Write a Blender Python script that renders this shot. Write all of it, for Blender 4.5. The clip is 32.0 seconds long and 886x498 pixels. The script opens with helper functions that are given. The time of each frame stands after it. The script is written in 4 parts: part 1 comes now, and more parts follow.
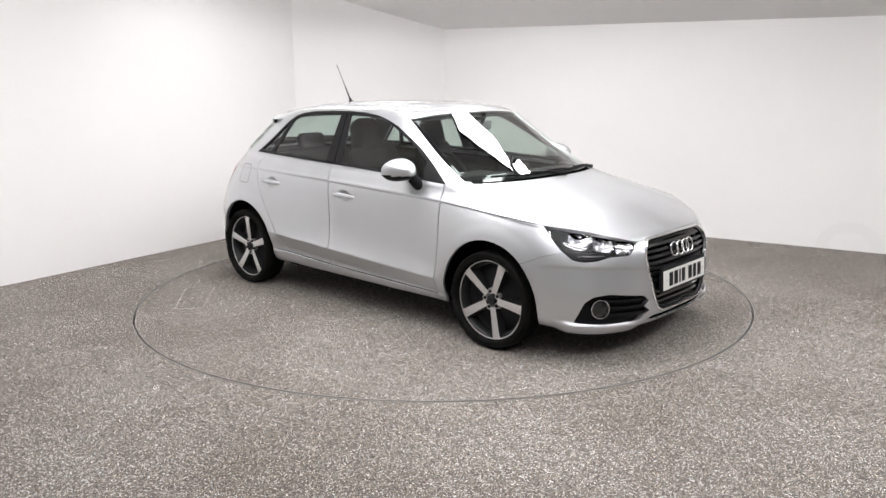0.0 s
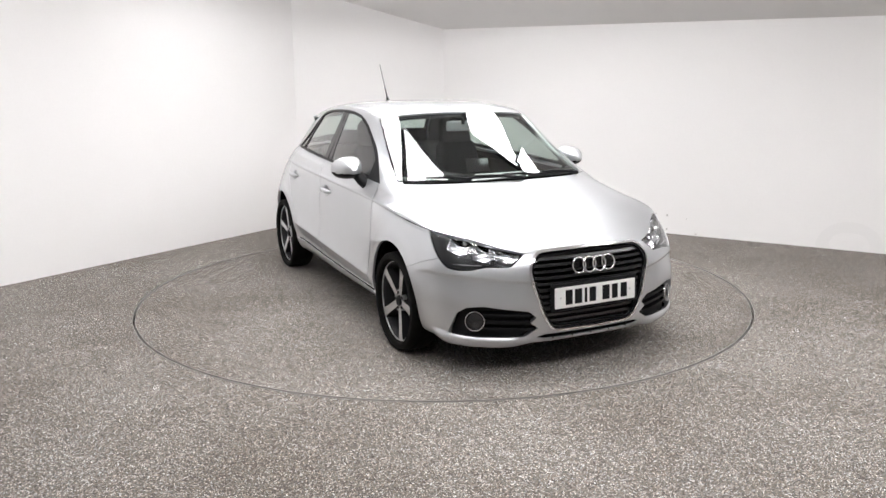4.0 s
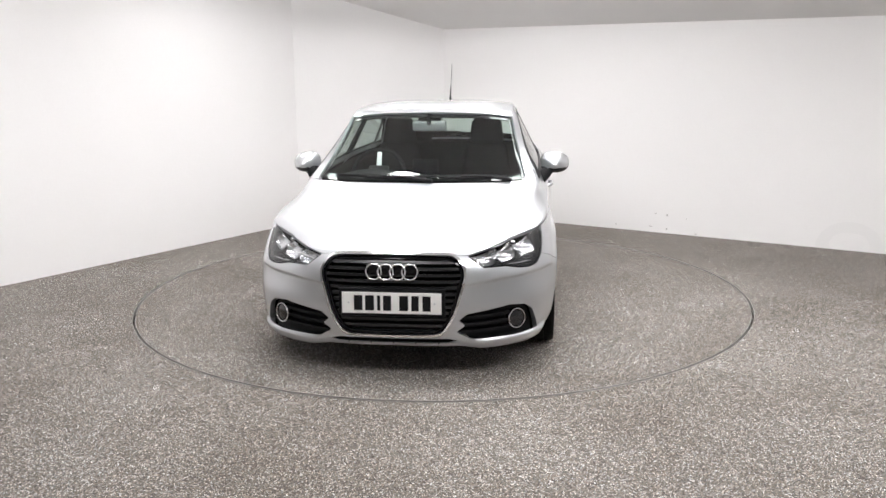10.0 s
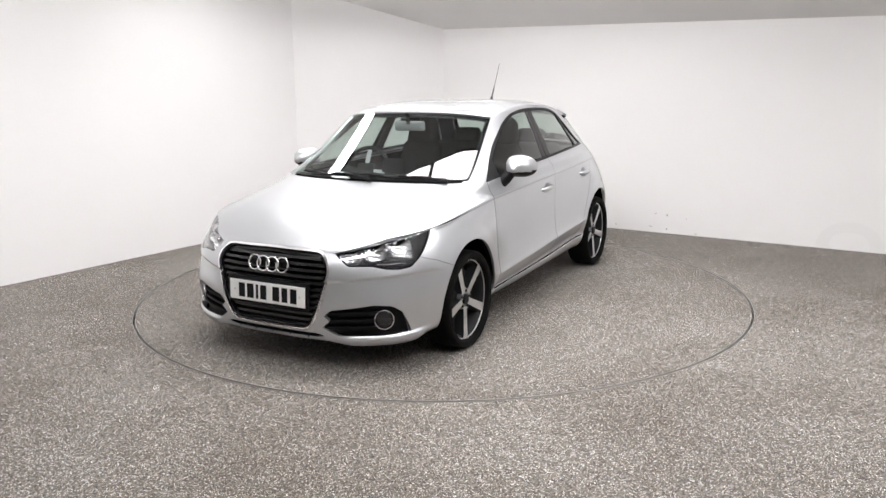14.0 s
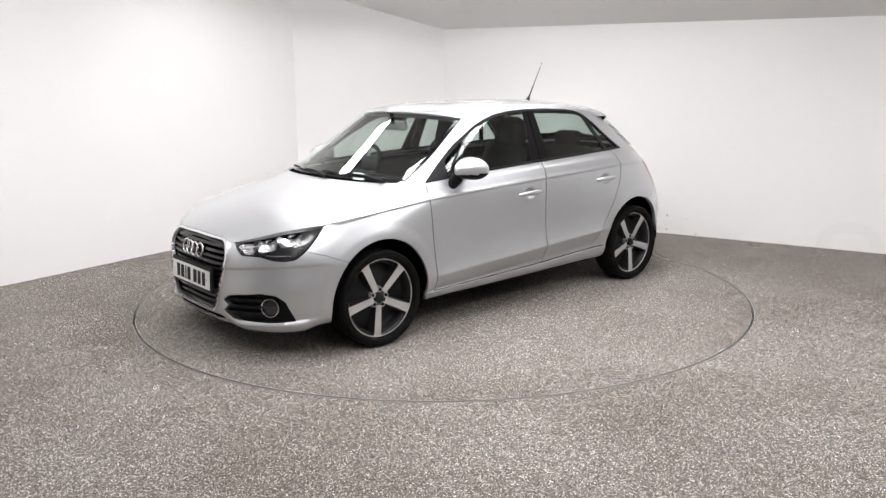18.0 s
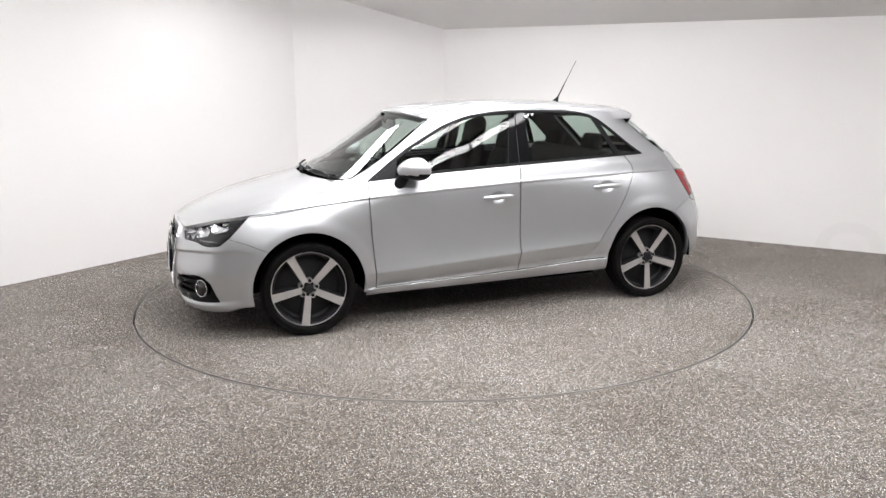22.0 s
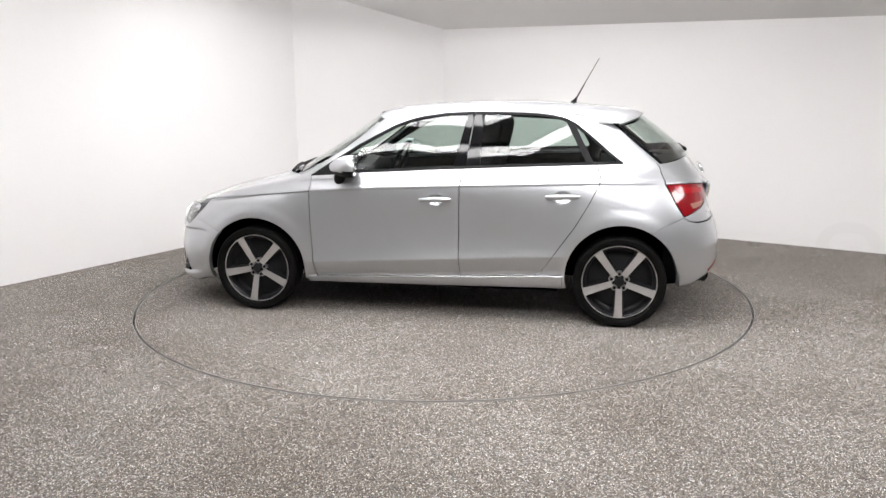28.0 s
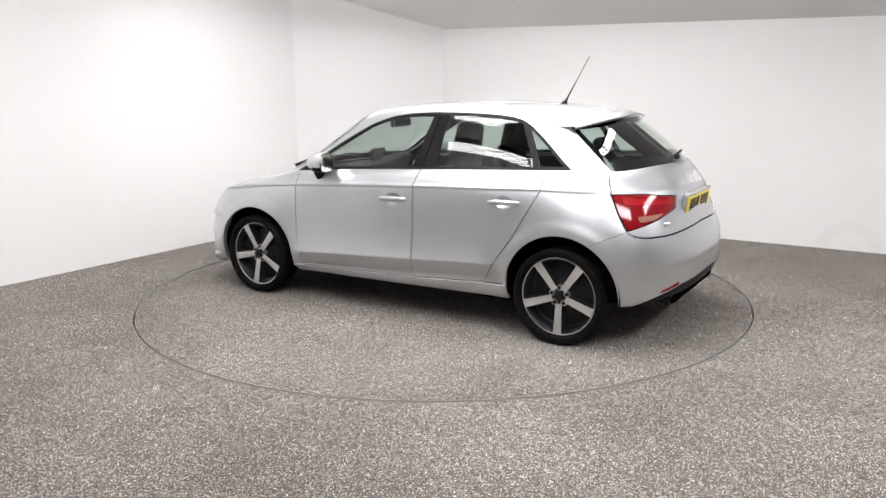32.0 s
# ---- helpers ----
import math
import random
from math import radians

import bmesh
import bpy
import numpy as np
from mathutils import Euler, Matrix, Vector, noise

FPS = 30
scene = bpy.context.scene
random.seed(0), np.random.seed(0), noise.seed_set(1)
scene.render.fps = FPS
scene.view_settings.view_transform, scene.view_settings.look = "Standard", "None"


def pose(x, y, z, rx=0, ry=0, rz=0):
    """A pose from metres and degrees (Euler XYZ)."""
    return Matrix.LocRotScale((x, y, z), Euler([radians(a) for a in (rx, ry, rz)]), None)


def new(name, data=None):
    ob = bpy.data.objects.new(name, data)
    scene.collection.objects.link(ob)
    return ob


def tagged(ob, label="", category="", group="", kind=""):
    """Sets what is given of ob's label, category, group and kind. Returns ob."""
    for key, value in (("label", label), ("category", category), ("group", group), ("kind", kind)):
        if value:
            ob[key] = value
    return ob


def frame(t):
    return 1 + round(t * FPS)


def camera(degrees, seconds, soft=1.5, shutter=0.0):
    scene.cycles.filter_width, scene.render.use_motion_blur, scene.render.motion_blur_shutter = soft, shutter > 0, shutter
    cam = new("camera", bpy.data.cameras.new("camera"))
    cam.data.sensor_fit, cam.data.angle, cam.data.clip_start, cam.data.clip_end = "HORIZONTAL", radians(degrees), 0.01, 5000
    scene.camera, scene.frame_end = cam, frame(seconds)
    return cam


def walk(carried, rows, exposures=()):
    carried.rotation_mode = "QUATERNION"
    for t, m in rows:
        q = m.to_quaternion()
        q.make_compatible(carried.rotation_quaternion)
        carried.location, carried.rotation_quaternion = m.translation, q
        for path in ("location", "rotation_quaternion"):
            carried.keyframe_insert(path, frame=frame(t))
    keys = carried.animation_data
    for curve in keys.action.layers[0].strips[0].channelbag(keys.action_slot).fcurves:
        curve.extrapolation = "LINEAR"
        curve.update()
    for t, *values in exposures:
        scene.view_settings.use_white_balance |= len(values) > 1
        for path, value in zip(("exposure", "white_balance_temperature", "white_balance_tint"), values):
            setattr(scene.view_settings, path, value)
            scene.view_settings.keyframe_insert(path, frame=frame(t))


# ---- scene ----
# The camera stands still beside a vehicle turntable; the table and the car turn.
cam = camera(58.68, 32.0)
EYE = pose(0.0, -5.888, 1.536, 90 - 11.803, 0, -0.016) @ pose(0, 0, 0, 0, 0, -0.54)
walk(cam, [(0.0, EYE), (32.0, EYE)], [(0.0, 0.45), (32.0, 0.45)])

# ---- light ----
world = bpy.data.worlds.new("studio_world")
scene.world = world
world.use_nodes = True
world.node_tree.nodes["Background"].inputs[0].default_value = (0.9, 0.93, 1.0, 1)
world.node_tree.nodes["Background"].inputs[1].default_value = 0.12


# ---- materials ----
def mat(name, color=(0.5, 0.5, 0.5), rough=0.5, metal=0.0, coat=0.0, emit=None, strength=0.0, spec=0.5):
    m = bpy.data.materials.new(name)
    m.use_nodes = True
    b = m.node_tree.nodes["Principled BSDF"]
    b.inputs["Base Color"].default_value = (*color, 1)
    b.inputs["Roughness"].default_value = rough
    b.inputs["Metallic"].default_value = metal
    b.inputs["Coat Weight"].default_value = coat
    b.inputs["Coat Roughness"].default_value = 0.03
    b.inputs["Specular IOR Level"].default_value = spec
    if emit:
        b.inputs["Emission Color"].default_value = (*emit, 1)
        b.inputs["Emission Strength"].default_value = strength
    return m


def node(m, kind, **values):
    n = m.node_tree.nodes.new(kind)
    for k, v in values.items():
        n.inputs[k.replace("_", " ")].default_value = v
    return n


def wire(m, a, b):
    m.node_tree.links.new(a, b)


def speckle(m, fine, coarse, low, high, amount=0.5, bump=0.0, mid=None, detail=3.0, rough=0.7, spread=0.14):
    """Two scales of variation between the colours low and high, in object space."""
    b = m.node_tree.nodes["Principled BSDF"]
    co = m.node_tree.nodes.new("ShaderNodeTexCoord")
    n1 = node(m, "ShaderNodeTexNoise", Scale=fine, Detail=detail, Roughness=rough)
    n2 = node(m, "ShaderNodeTexNoise", Scale=coarse, Detail=4.0, Roughness=0.6)
    mix = m.node_tree.nodes.new("ShaderNodeMath")
    mix.operation = "MULTIPLY_ADD"
    mix.inputs[1].default_value = amount
    add = m.node_tree.nodes.new("ShaderNodeMath")
    add.operation = "MULTIPLY"
    add.inputs[1].default_value = 1 - amount
    ramp = m.node_tree.nodes.new("ShaderNodeValToRGB")
    ramp.color_ramp.elements[0].position, ramp.color_ramp.elements[1].position = 0.5 - spread, 0.5 + spread
    ramp.color_ramp.elements[0].color = (*low, 1)
    ramp.color_ramp.elements[1].color = (*high, 1)
    if mid:
        e = ramp.color_ramp.elements.new(0.5)
        e.color = (*mid, 1)
    for n in (n1, n2):
        wire(m, co.outputs["Object"], n.inputs["Vector"])
    wire(m, n2.outputs["Fac"], add.inputs[0])
    wire(m, n1.outputs["Fac"], mix.inputs[0])
    wire(m, add.outputs[0], mix.inputs[2])
    wire(m, mix.outputs[0], ramp.inputs["Fac"])
    wire(m, ramp.outputs["Color"], b.inputs["Base Color"])
    if bump:
        bp = node(m, "ShaderNodeBump", Strength=bump, Distance=0.004)
        wire(m, n1.outputs["Fac"], bp.inputs["Height"])
        wire(m, bp.outputs["Normal"], b.inputs["Normal"])
    return m


TUFTS = 255.0


def carpet(name):
    """Short-pile carpet: single tufts in greys, beiges and near-black, with broad soiled patches."""
    m = mat(name, (0.25, 0.24, 0.22), 0.95, spec=0.15)
    b = m.node_tree.nodes["Principled BSDF"]
    co = m.node_tree.nodes.new("ShaderNodeTexCoord")
    tuft = node(m, "ShaderNodeTexVoronoi", Scale=TUFTS, Randomness=1.0)
    rgb = m.node_tree.nodes.new("ShaderNodeSeparateColor")
    shade = m.node_tree.nodes.new("ShaderNodeValToRGB")
    for pos, col in ((0.10, (0.064, 0.059, 0.0545)), (0.36, (0.138, 0.128, 0.119)), (0.62, (0.205, 0.1915, 0.179)), (0.86, (0.30, 0.283, 0.266)), (1.0, (0.405, 0.384, 0.364))):
        e = shade.color_ramp.elements.new(pos)
        e.color = (*col, 1)
    shade.color_ramp.elements.remove(shade.color_ramp.elements[0])
    shade.color_ramp.elements.remove(shade.color_ramp.elements[-1])
    hue = m.node_tree.nodes.new("ShaderNodeValToRGB")
    hue.color_ramp.elements[0].color = (1.12, 0.99, 0.86, 1)
    hue.color_ramp.elements[1].color = (0.93, 1.0, 1.05, 1)
    wide = node(m, "ShaderNodeTexNoise", Scale=0.75, Detail=5.0, Roughness=0.62)
    soil = m.node_tree.nodes.new("ShaderNodeValToRGB")
    soil.color_ramp.elements[0].position, soil.color_ramp.elements[1].position = 0.36, 0.58
    soil.color_ramp.elements[0].color = (0.77, 0.75, 0.73, 1)
    soil.color_ramp.elements[1].color = (1.0, 1.0, 1.0, 1)
    last = shade.outputs["Color"]
    wire(m, co.outputs["Object"], tuft.inputs["Vector"])
    wire(m, co.outputs["Object"], wide.inputs["Vector"])
    wire(m, tuft.outputs["Color"], rgb.inputs["Color"])
    wire(m, rgb.outputs["Red"], shade.inputs["Fac"])
    wire(m, rgb.outputs["Green"], hue.inputs["Fac"])
    wire(m, wide.outputs["Fac"], soil.inputs["Fac"])
    for other in (hue, soil):
        mix = m.node_tree.nodes.new("ShaderNodeMix")
        mix.data_type, mix.blend_type = "RGBA", "MULTIPLY"
        mix.inputs["Factor"].default_value = 1.0
        wire(m, last, mix.inputs[6])
        wire(m, other.outputs["Color"], mix.inputs[7])
        last = mix.outputs[2]
    wire(m, last, b.inputs["Base Color"])
    return m


def glass(name, tint, power=1.0):
    """Thin glazing: tinted straight-through light and a mirror-like sheen."""
    m = bpy.data.materials.new(name)
    m.use_nodes = True
    t = m.node_tree
    t.nodes.remove(t.nodes["Principled BSDF"])
    tr = node(m, "ShaderNodeBsdfTransparent", Color=(*tint, 1))
    gl = node(m, "ShaderNodeBsdfGlossy", Color=(1, 1, 1, 1), Roughness=0.0)
    fr = node(m, "ShaderNodeLayerWeight", Blend=0.5)
    pw = t.nodes.new("ShaderNodeMath")
    pw.operation = "POWER"
    pw.inputs[1].default_value = 3.8
    ml = t.nodes.new("ShaderNodeMath")
    ml.operation = "MULTIPLY_ADD"
    ml.inputs[1].default_value = 0.9
    ml.inputs[2].default_value = 0.055 * power
    ml.use_clamp = True
    mx = t.nodes.new("ShaderNodeMixShader")
    wire(m, fr.outputs["Facing"], pw.inputs[0])
    wire(m, pw.outputs[0], ml.inputs[0])
    wire(m, ml.outputs[0], mx.inputs[0])
    wire(m, tr.outputs[0], mx.inputs[1])
    wire(m, gl.outputs[0], mx.inputs[2])
    wire(m, mx.outputs[0], t.nodes["Material Output"].inputs[0])
    return m


PAINT = mat("silver_paint", (0.57, 0.58, 0.60), 0.39, 0.90, 1.0)
speckle(PAINT, 900, 3.0, (0.575, 0.592, 0.616), (0.63, 0.648, 0.673), 0.7)
BLACK = mat("black_plastic", (0.01, 0.01, 0.011), 0.45, spec=0.12)
speckle(BLACK, 400, 6, (0.006, 0.006, 0.007), (0.013, 0.013, 0.014))
GLOSSBLACK = mat("gloss_black", (0.004, 0.004, 0.005), 0.05, spec=0.28)
DARK = mat("dark_underbody", (0.003, 0.003, 0.003), 0.9, spec=0.0)
CHROME = mat("chrome", (0.86, 0.86, 0.88), 0.16, 1.0)
ALU = mat("machined_aluminium", (0.62, 0.62, 0.63), 0.33, 0.95)
speckle(ALU, 500, 9, (0.68, 0.68, 0.69), (0.78, 0.78, 0.79))
RIMGREY = mat("anthracite_rim_paint", (0.022, 0.022, 0.024), 0.4, 0.3, spec=0.2)
RUBBER = mat("tyre_rubber", (0.006, 0.006, 0.006), 0.7, spec=0.08)
speckle(RUBBER, 260, 14, (0.003, 0.003, 0.003), (0.009, 0.0085, 0.008), 0.6, 0.15)
GLASS = glass("tinted_glass", (0.66, 0.74, 0.70), 0.65)
SCREEN = glass("windscreen_glass", (0.76, 0.83, 0.80), 0.8)
LENS = glass("clear_lens", (0.95, 0.96, 0.97), 0.6)
REDLENS = mat("red_lamp_lens", (0.23, 0.005, 0.009), 0.08, 0, spec=0.5)
CLEARRED = mat("pale_lamp_lens", (0.36, 0.17, 0.13), 0.12, 0, spec=0.4)
WALLMAT = speckle(mat("white_wall_paint", (0.82, 0.81, 0.80), 0.75), 60, 0.6, (0.855, 0.845, 0.84), (0.885, 0.875, 0.87), 0.4, 0.03)
SOFFITMAT = speckle(mat("white_ceiling_paint", (0.80, 0.79, 0.78), 0.8), 50, 0.8, (0.78, 0.77, 0.765), (0.82, 0.81, 0.80), 0.4, 0.03)
PALEWALL = speckle(mat("pale_wall_paint", (0.58, 0.58, 0.58), 0.8), 40, 1, (0.55, 0.545, 0.54), (0.62, 0.615, 0.61))
CARPET = carpet("grey_fleck_carpet")
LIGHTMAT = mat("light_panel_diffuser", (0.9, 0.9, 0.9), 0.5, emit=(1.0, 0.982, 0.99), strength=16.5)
ARCHPATCH = mat("faint_arch_patch", (0.838, 0.83, 0.824), 0.75)
SCUFF = mat("grey_scuff", (0.52, 0.50, 0.49), 0.8)
EDGING = mat("metal_edging", (0.42, 0.405, 0.385), 0.5, 0.5)
BRIGHTTRIM = mat("bright_trim", (0.88, 0.88, 0.90), 0.16, 1.0)
HATCH = mat("worn_hatch_edge", (0.42, 0.40, 0.37), 0.6, 0.3)
GRILLEBLACK = mat("satin_grille_black", (0.014, 0.014, 0.015), 0.3, spec=0.5)
PLATEWHITE = mat("white_plate", (0.80, 0.80, 0.78), 0.35)
PLATEYELLOW = mat("yellow_plate", (0.80, 0.58, 0.03), 0.35)
TEXTILE = speckle(mat("black_seat_cloth", (0.01, 0.01, 0.011), 0.9, spec=0.1), 300, 20, (0.006, 0.006, 0.007), (0.014, 0.014, 0.015), 0.6, 0.2)
TRIMGREY = mat("dark_grey_trim", (0.016, 0.016, 0.017), 0.6, spec=0.15)
SILVERLIP = mat("satin_silver", (0.6, 0.6, 0.62), 0.3, 0.6)


# ---- mesh helpers ----
def part(name, bm, material, parent=None, label=""):
    """Links a bmesh as one mesh object under a thing or part."""
    me = bpy.data.meshes.new(name)
    bm.to_mesh(me)
    bm.free()
    me.materials.append(material)
    ob = new(name, me)
    ob.parent = parent
    if label:
        ob["label"] = label
    return ob


def smooth(ob, angle=40):
    ob.data.shade_smooth()
    ob.data.set_sharp_from_angle(angle=radians(angle))
    return ob


def thing(name, label, category, at=None, group="", kind=""):
    e = new(name)
    if at:
        e.matrix_basis = at
    return tagged(e, label, category, group, kind)


def prism(points, z0, z1, bm=None):
    """An upright prism over a plan outline."""
    bm = bm or bmesh.new()
    lo = [bm.verts.new((x, y, z0)) for x, y in points]
    hi = [bm.verts.new((x, y, z1)) for x, y in points]
    n = len(points)
    for i in range(n):
        bm.faces.new((lo[i], lo[(i + 1) % n], hi[(i + 1) % n], hi[i]))
    bm.faces.new(hi)
    bm.faces.new(lo[::-1])
    bmesh.ops.recalc_face_normals(bm, faces=bm.faces)
    return bm


def box(size, at=(0, 0, 0), bevel=0.0, m=None, bm=None, seg=2):
    """A box with rounded edges, centred at the point."""
    bm = bm or bmesh.new()
    tmp = bmesh.new()
    bmesh.ops.create_cube(tmp, size=1)
    bmesh.ops.scale(tmp, vec=size, verts=tmp.verts)
    if bevel:
        bmesh.ops.bevel(tmp, geom=tmp.edges[:], offset=bevel, segments=seg, affect="EDGES", profile=0.5)
    bmesh.ops.transform(tmp, matrix=Matrix.Translation(at) @ (m or Matrix()), verts=tmp.verts)
    merge(bm, tmp)
    return bm


def merge(bm, tmp):
    me = bpy.data.meshes.new("t")
    tmp.to_mesh(me)
    tmp.free()
    bm.from_mesh(me)
    bpy.data.meshes.remove(me)


def lathe(profile, n=48, bm=None, m=None):
    """Turns a profile of (radius, height) about the z axis; transform m after."""
    bm = bm or bmesh.new()
    m = m or Matrix()
    rings = []
    for r, h in profile:
        rings.append([bm.verts.new(m @ Vector((r * math.cos(2 * math.pi * i / n), r * math.sin(2 * math.pi * i / n), h))) for i in range(n)] if r > 1e-6 else [bm.verts.new(m @ Vector((0, 0, h)))])
    for a, b in zip(rings, rings[1:]):
        for i in range(n):
            j = (i + 1) % n
            if len(a) == 1 and len(b) == 1:
                continue
            if len(a) == 1:
                bm.faces.new((a[0], b[j], b[i]))
            elif len(b) == 1:
                bm.faces.new((a[i], a[j], b[0]))
            else:
                bm.faces.new((a[i], a[j], b[j], b[i]))
    return bm


def tube(points, radius, n=8, closed=False, bm=None, flat=1.0):
    """A round bar along a line of points."""
    bm = bm or bmesh.new()
    pts = [Vector(p) for p in points]
    rings = []
    k = len(pts)
    for i, p in enumerate(pts):
        a = pts[(i - 1) % k] if closed or i else p
        b = pts[(i + 1) % k] if closed or i < k - 1 else p
        t = (b - a).normalized()
        up = Vector((0, 0, 1)) if abs(t.z) < 0.95 else Vector((0, 1, 0))
        s = t.cross(up).normalized()
        u = s.cross(t)
        r = radius[i] if isinstance(radius, (list, tuple)) else radius
        rings.append([bm.verts.new(p + r * (math.cos(2 * math.pi * j / n) * s + flat * math.sin(2 * math.pi * j / n) * u)) for j in range(n)])
    for i in range(k if closed else k - 1):
        a, b = rings[i], rings[(i + 1) % k]
        for j in range(n):
            bm.faces.new((a[j], a[(j + 1) % n], b[(j + 1) % n], b[j]))
    if not closed:
        bm.faces.new(rings[0][::-1])
        bm.faces.new(rings[-1])
    return bm


# ---- the room ----
def roof_z(x, y):
    """Height of the pitched ceiling's underside."""
    return 3.0 - 0.1716 * x - 0.226 * y


def wall(name, a, b, thick, outward, label, material=None):
    """An upright wall between two plan points up to the pitched ceiling, thickened to its outer side."""
    a, b, o = Vector(a), Vector(b), Vector(outward).normalized() * thick
    bm = bmesh.new()
    corners = [a, b, b + o, a + o]
    lo = [bm.verts.new((*p, -0.1)) for p in corners]
    hi = [bm.verts.new((*p, roof_z(*p) + 0.02)) for p in corners]
    for i in range(4):
        bm.faces.new((lo[i], lo[(i + 1) % 4], hi[(i + 1) % 4], hi[i]))
    bm.faces.new(hi)
    bm.faces.new(lo[::-1])
    bmesh.ops.recalc_face_normals(bm, faces=bm.faces)
    return tagged(part(name, bm, material or WALLMAT), label, "wall", kind="structure")


CORNER_A, CORNER_B = Vector((-1.62, 3.03)), Vector((0.03, 3.67))
DL, DR = Vector((0.5505, 0.8348)), Vector((0.8341, -0.5517))
LEFT_END = CORNER_A - DL * 13.2
RIGHT_END = CORNER_B + DR * 8.0
wall("wall_left", LEFT_END, CORNER_A, 0.15, (-0.8348, 0.5505), "tall plain white painted studio wall meeting grey carpet")
wall("wall_corner", CORNER_A, CORNER_B, 0.15, (-0.36, 0.93), "plain white painted wall across the studio corner")
WALL_R = wall("wall_right", CORNER_B, RIGHT_END, 0.15, (0.5517, 0.8341), "plain white painted studio wall with small scuff marks")
# unseen walls added to close the room, pale for the car's flanks to reflect
wall("wall_side", RIGHT_END, (RIGHT_END.x, -8), 0.15, (1, 0), "unseen plain pale painted wall added to close the studio", PALEWALL)
wall("wall_back", (LEFT_END.x, -8), (RIGHT_END.x, -8), 0.15, (0, -1), "unseen plain pale painted wall added behind the camera", PALEWALL)
cb = bmesh.new()
plan = [(LEFT_END.x - 0.2, -8.2), (-1.9, 3.4), (0.0, 4.1), (RIGHT_END.x + 0.2, RIGHT_END.y + 0.1), (RIGHT_END.x + 0.2, -8.2)]
under = [cb.verts.new((x, y, roof_z(x, y))) for x, y in plan]
over = [cb.verts.new((x, y, roof_z(x, y) + 0.15)) for x, y in plan]
for i in range(5):
    cb.faces.new((under[i], under[(i + 1) % 5], over[(i + 1) % 5], over[i]))
cb.faces.new(over)
cb.faces.new(under[::-1])
bmesh.ops.recalc_face_normals(cb, faces=cb.faces)
tagged(part("ceiling", cb, SOFFITMAT), "plain white pitched studio ceiling", "ceiling", kind="structure")

RING = 2.228
gb = bmesh.new()
n = 160
inner = [gb.verts.new(((RING + 0.0105) * math.cos(2 * math.pi * i / n), (RING + 0.0105) * math.sin(2 * math.pi * i / n), 0)) for i in range(n)]
outer = [gb.verts.new((15 * math.cos(2 * math.pi * i / n), 15 * math.sin(2 * math.pi * i / n) - 2, 0)) for i in range(n)]
low = [gb.verts.new((v.co.x, v.co.y, -0.06)) for v in inner]
for i in range(n):
    j = (i + 1) % n
    gb.faces.new((inner[i], outer[i], outer[j], inner[j]))
    gb.faces.new((low[i], inner[i], inner[j], low[j]))
gb.faces.new(low)
tagged(part("floor", gb, CARPET), "grey flecked carpet floor round the turntable", "floor", kind="structure")

table = thing("turntable", "round carpeted vehicle turntable set flush in the floor", "turntable")
part("platform", lathe([(0, 0.0), (RING - 0.0105, 0.0), (RING - 0.0105, -0.04), (0, -0.04)], 160), CARPET, table)
smooth(part("edging", lathe([(RING - 0.0105, -0.03), (RING - 0.0105, 0.002), (RING - 0.0076, 0.002), (RING - 0.0076, -0.03)], 200), EDGING, table, "thin bright metal edging"))
tagged(smooth(part("floor_edging", lathe([(RING + 0.0076, -0.03), (RING + 0.0076, 0.002), (RING + 0.0105, 0.002), (RING + 0.0105, -0.03)], 200), EDGING)), "thin bright metal ring edging the carpet", "trim", kind="structure")
for (xa, ya), (xb, yb) in (((-1.03, -1.677), (-1.52, -1.307)), ((-1.52, -1.307), (-1.38, -1.147)), ((-1.38, -1.147), (-0.92, -1.517)), ((-0.92, -1.517), (-1.03, -1.677))):
    c = Vector(((xa + xb) / 2, (ya + yb) / 2, 0.001))
    part("hatch_edge", box((math.hypot(xb - xa, yb - ya), 0.004, 0.004), c, 0, pose(0, 0, 0, 0, 0, math.degrees(math.atan2(yb - ya, xb - xa)))), HATCH, table, "thin metal edge of a floor hatch")


def light_panel(x, y, z, length, width, turn, tilt=0):
    """A hung softbox panel, also used for added fill: glowing diffuser below, closed black case above."""
    p = thing("ceiling_light", "bright rectangular softbox panel hung out of view, seen reflected or added as fill", "light", pose(x, y, z, 0, 0, turn) @ pose(0, 0, 0, tilt), "studio light panels")
    part("diffuser", box((length, width, 0.01)), LIGHTMAT, p, "glowing white diffuser")
    part("case", box((length + 0.03, width + 0.03, 0.05), (0, 0, 0.035), 0.006), BLACK, p, "black panel case")
    for px in (-length / 2 + 0.1, length / 2 - 0.1):
        q = p.matrix_basis @ Vector((px, 0, 0.05))
        q.z = roof_z(q.x, q.y)
        part("hanger", tube([(px, 0, 0.05), p.matrix_basis.inverted() @ q], 0.004, 6), EDGING, p, "thin steel hanger wire")
    return p


def light_strip(x0, y0, x1, y1, width, z=2.6):
    """A panel hung along a line between two plan points."""
    light_panel((x0 + x1) / 2, (y0 + y1) / 2, z, math.hypot(x1 - x0, y1 - y0), width, math.degrees(math.atan2(y1 - y0, x1 - x0)))


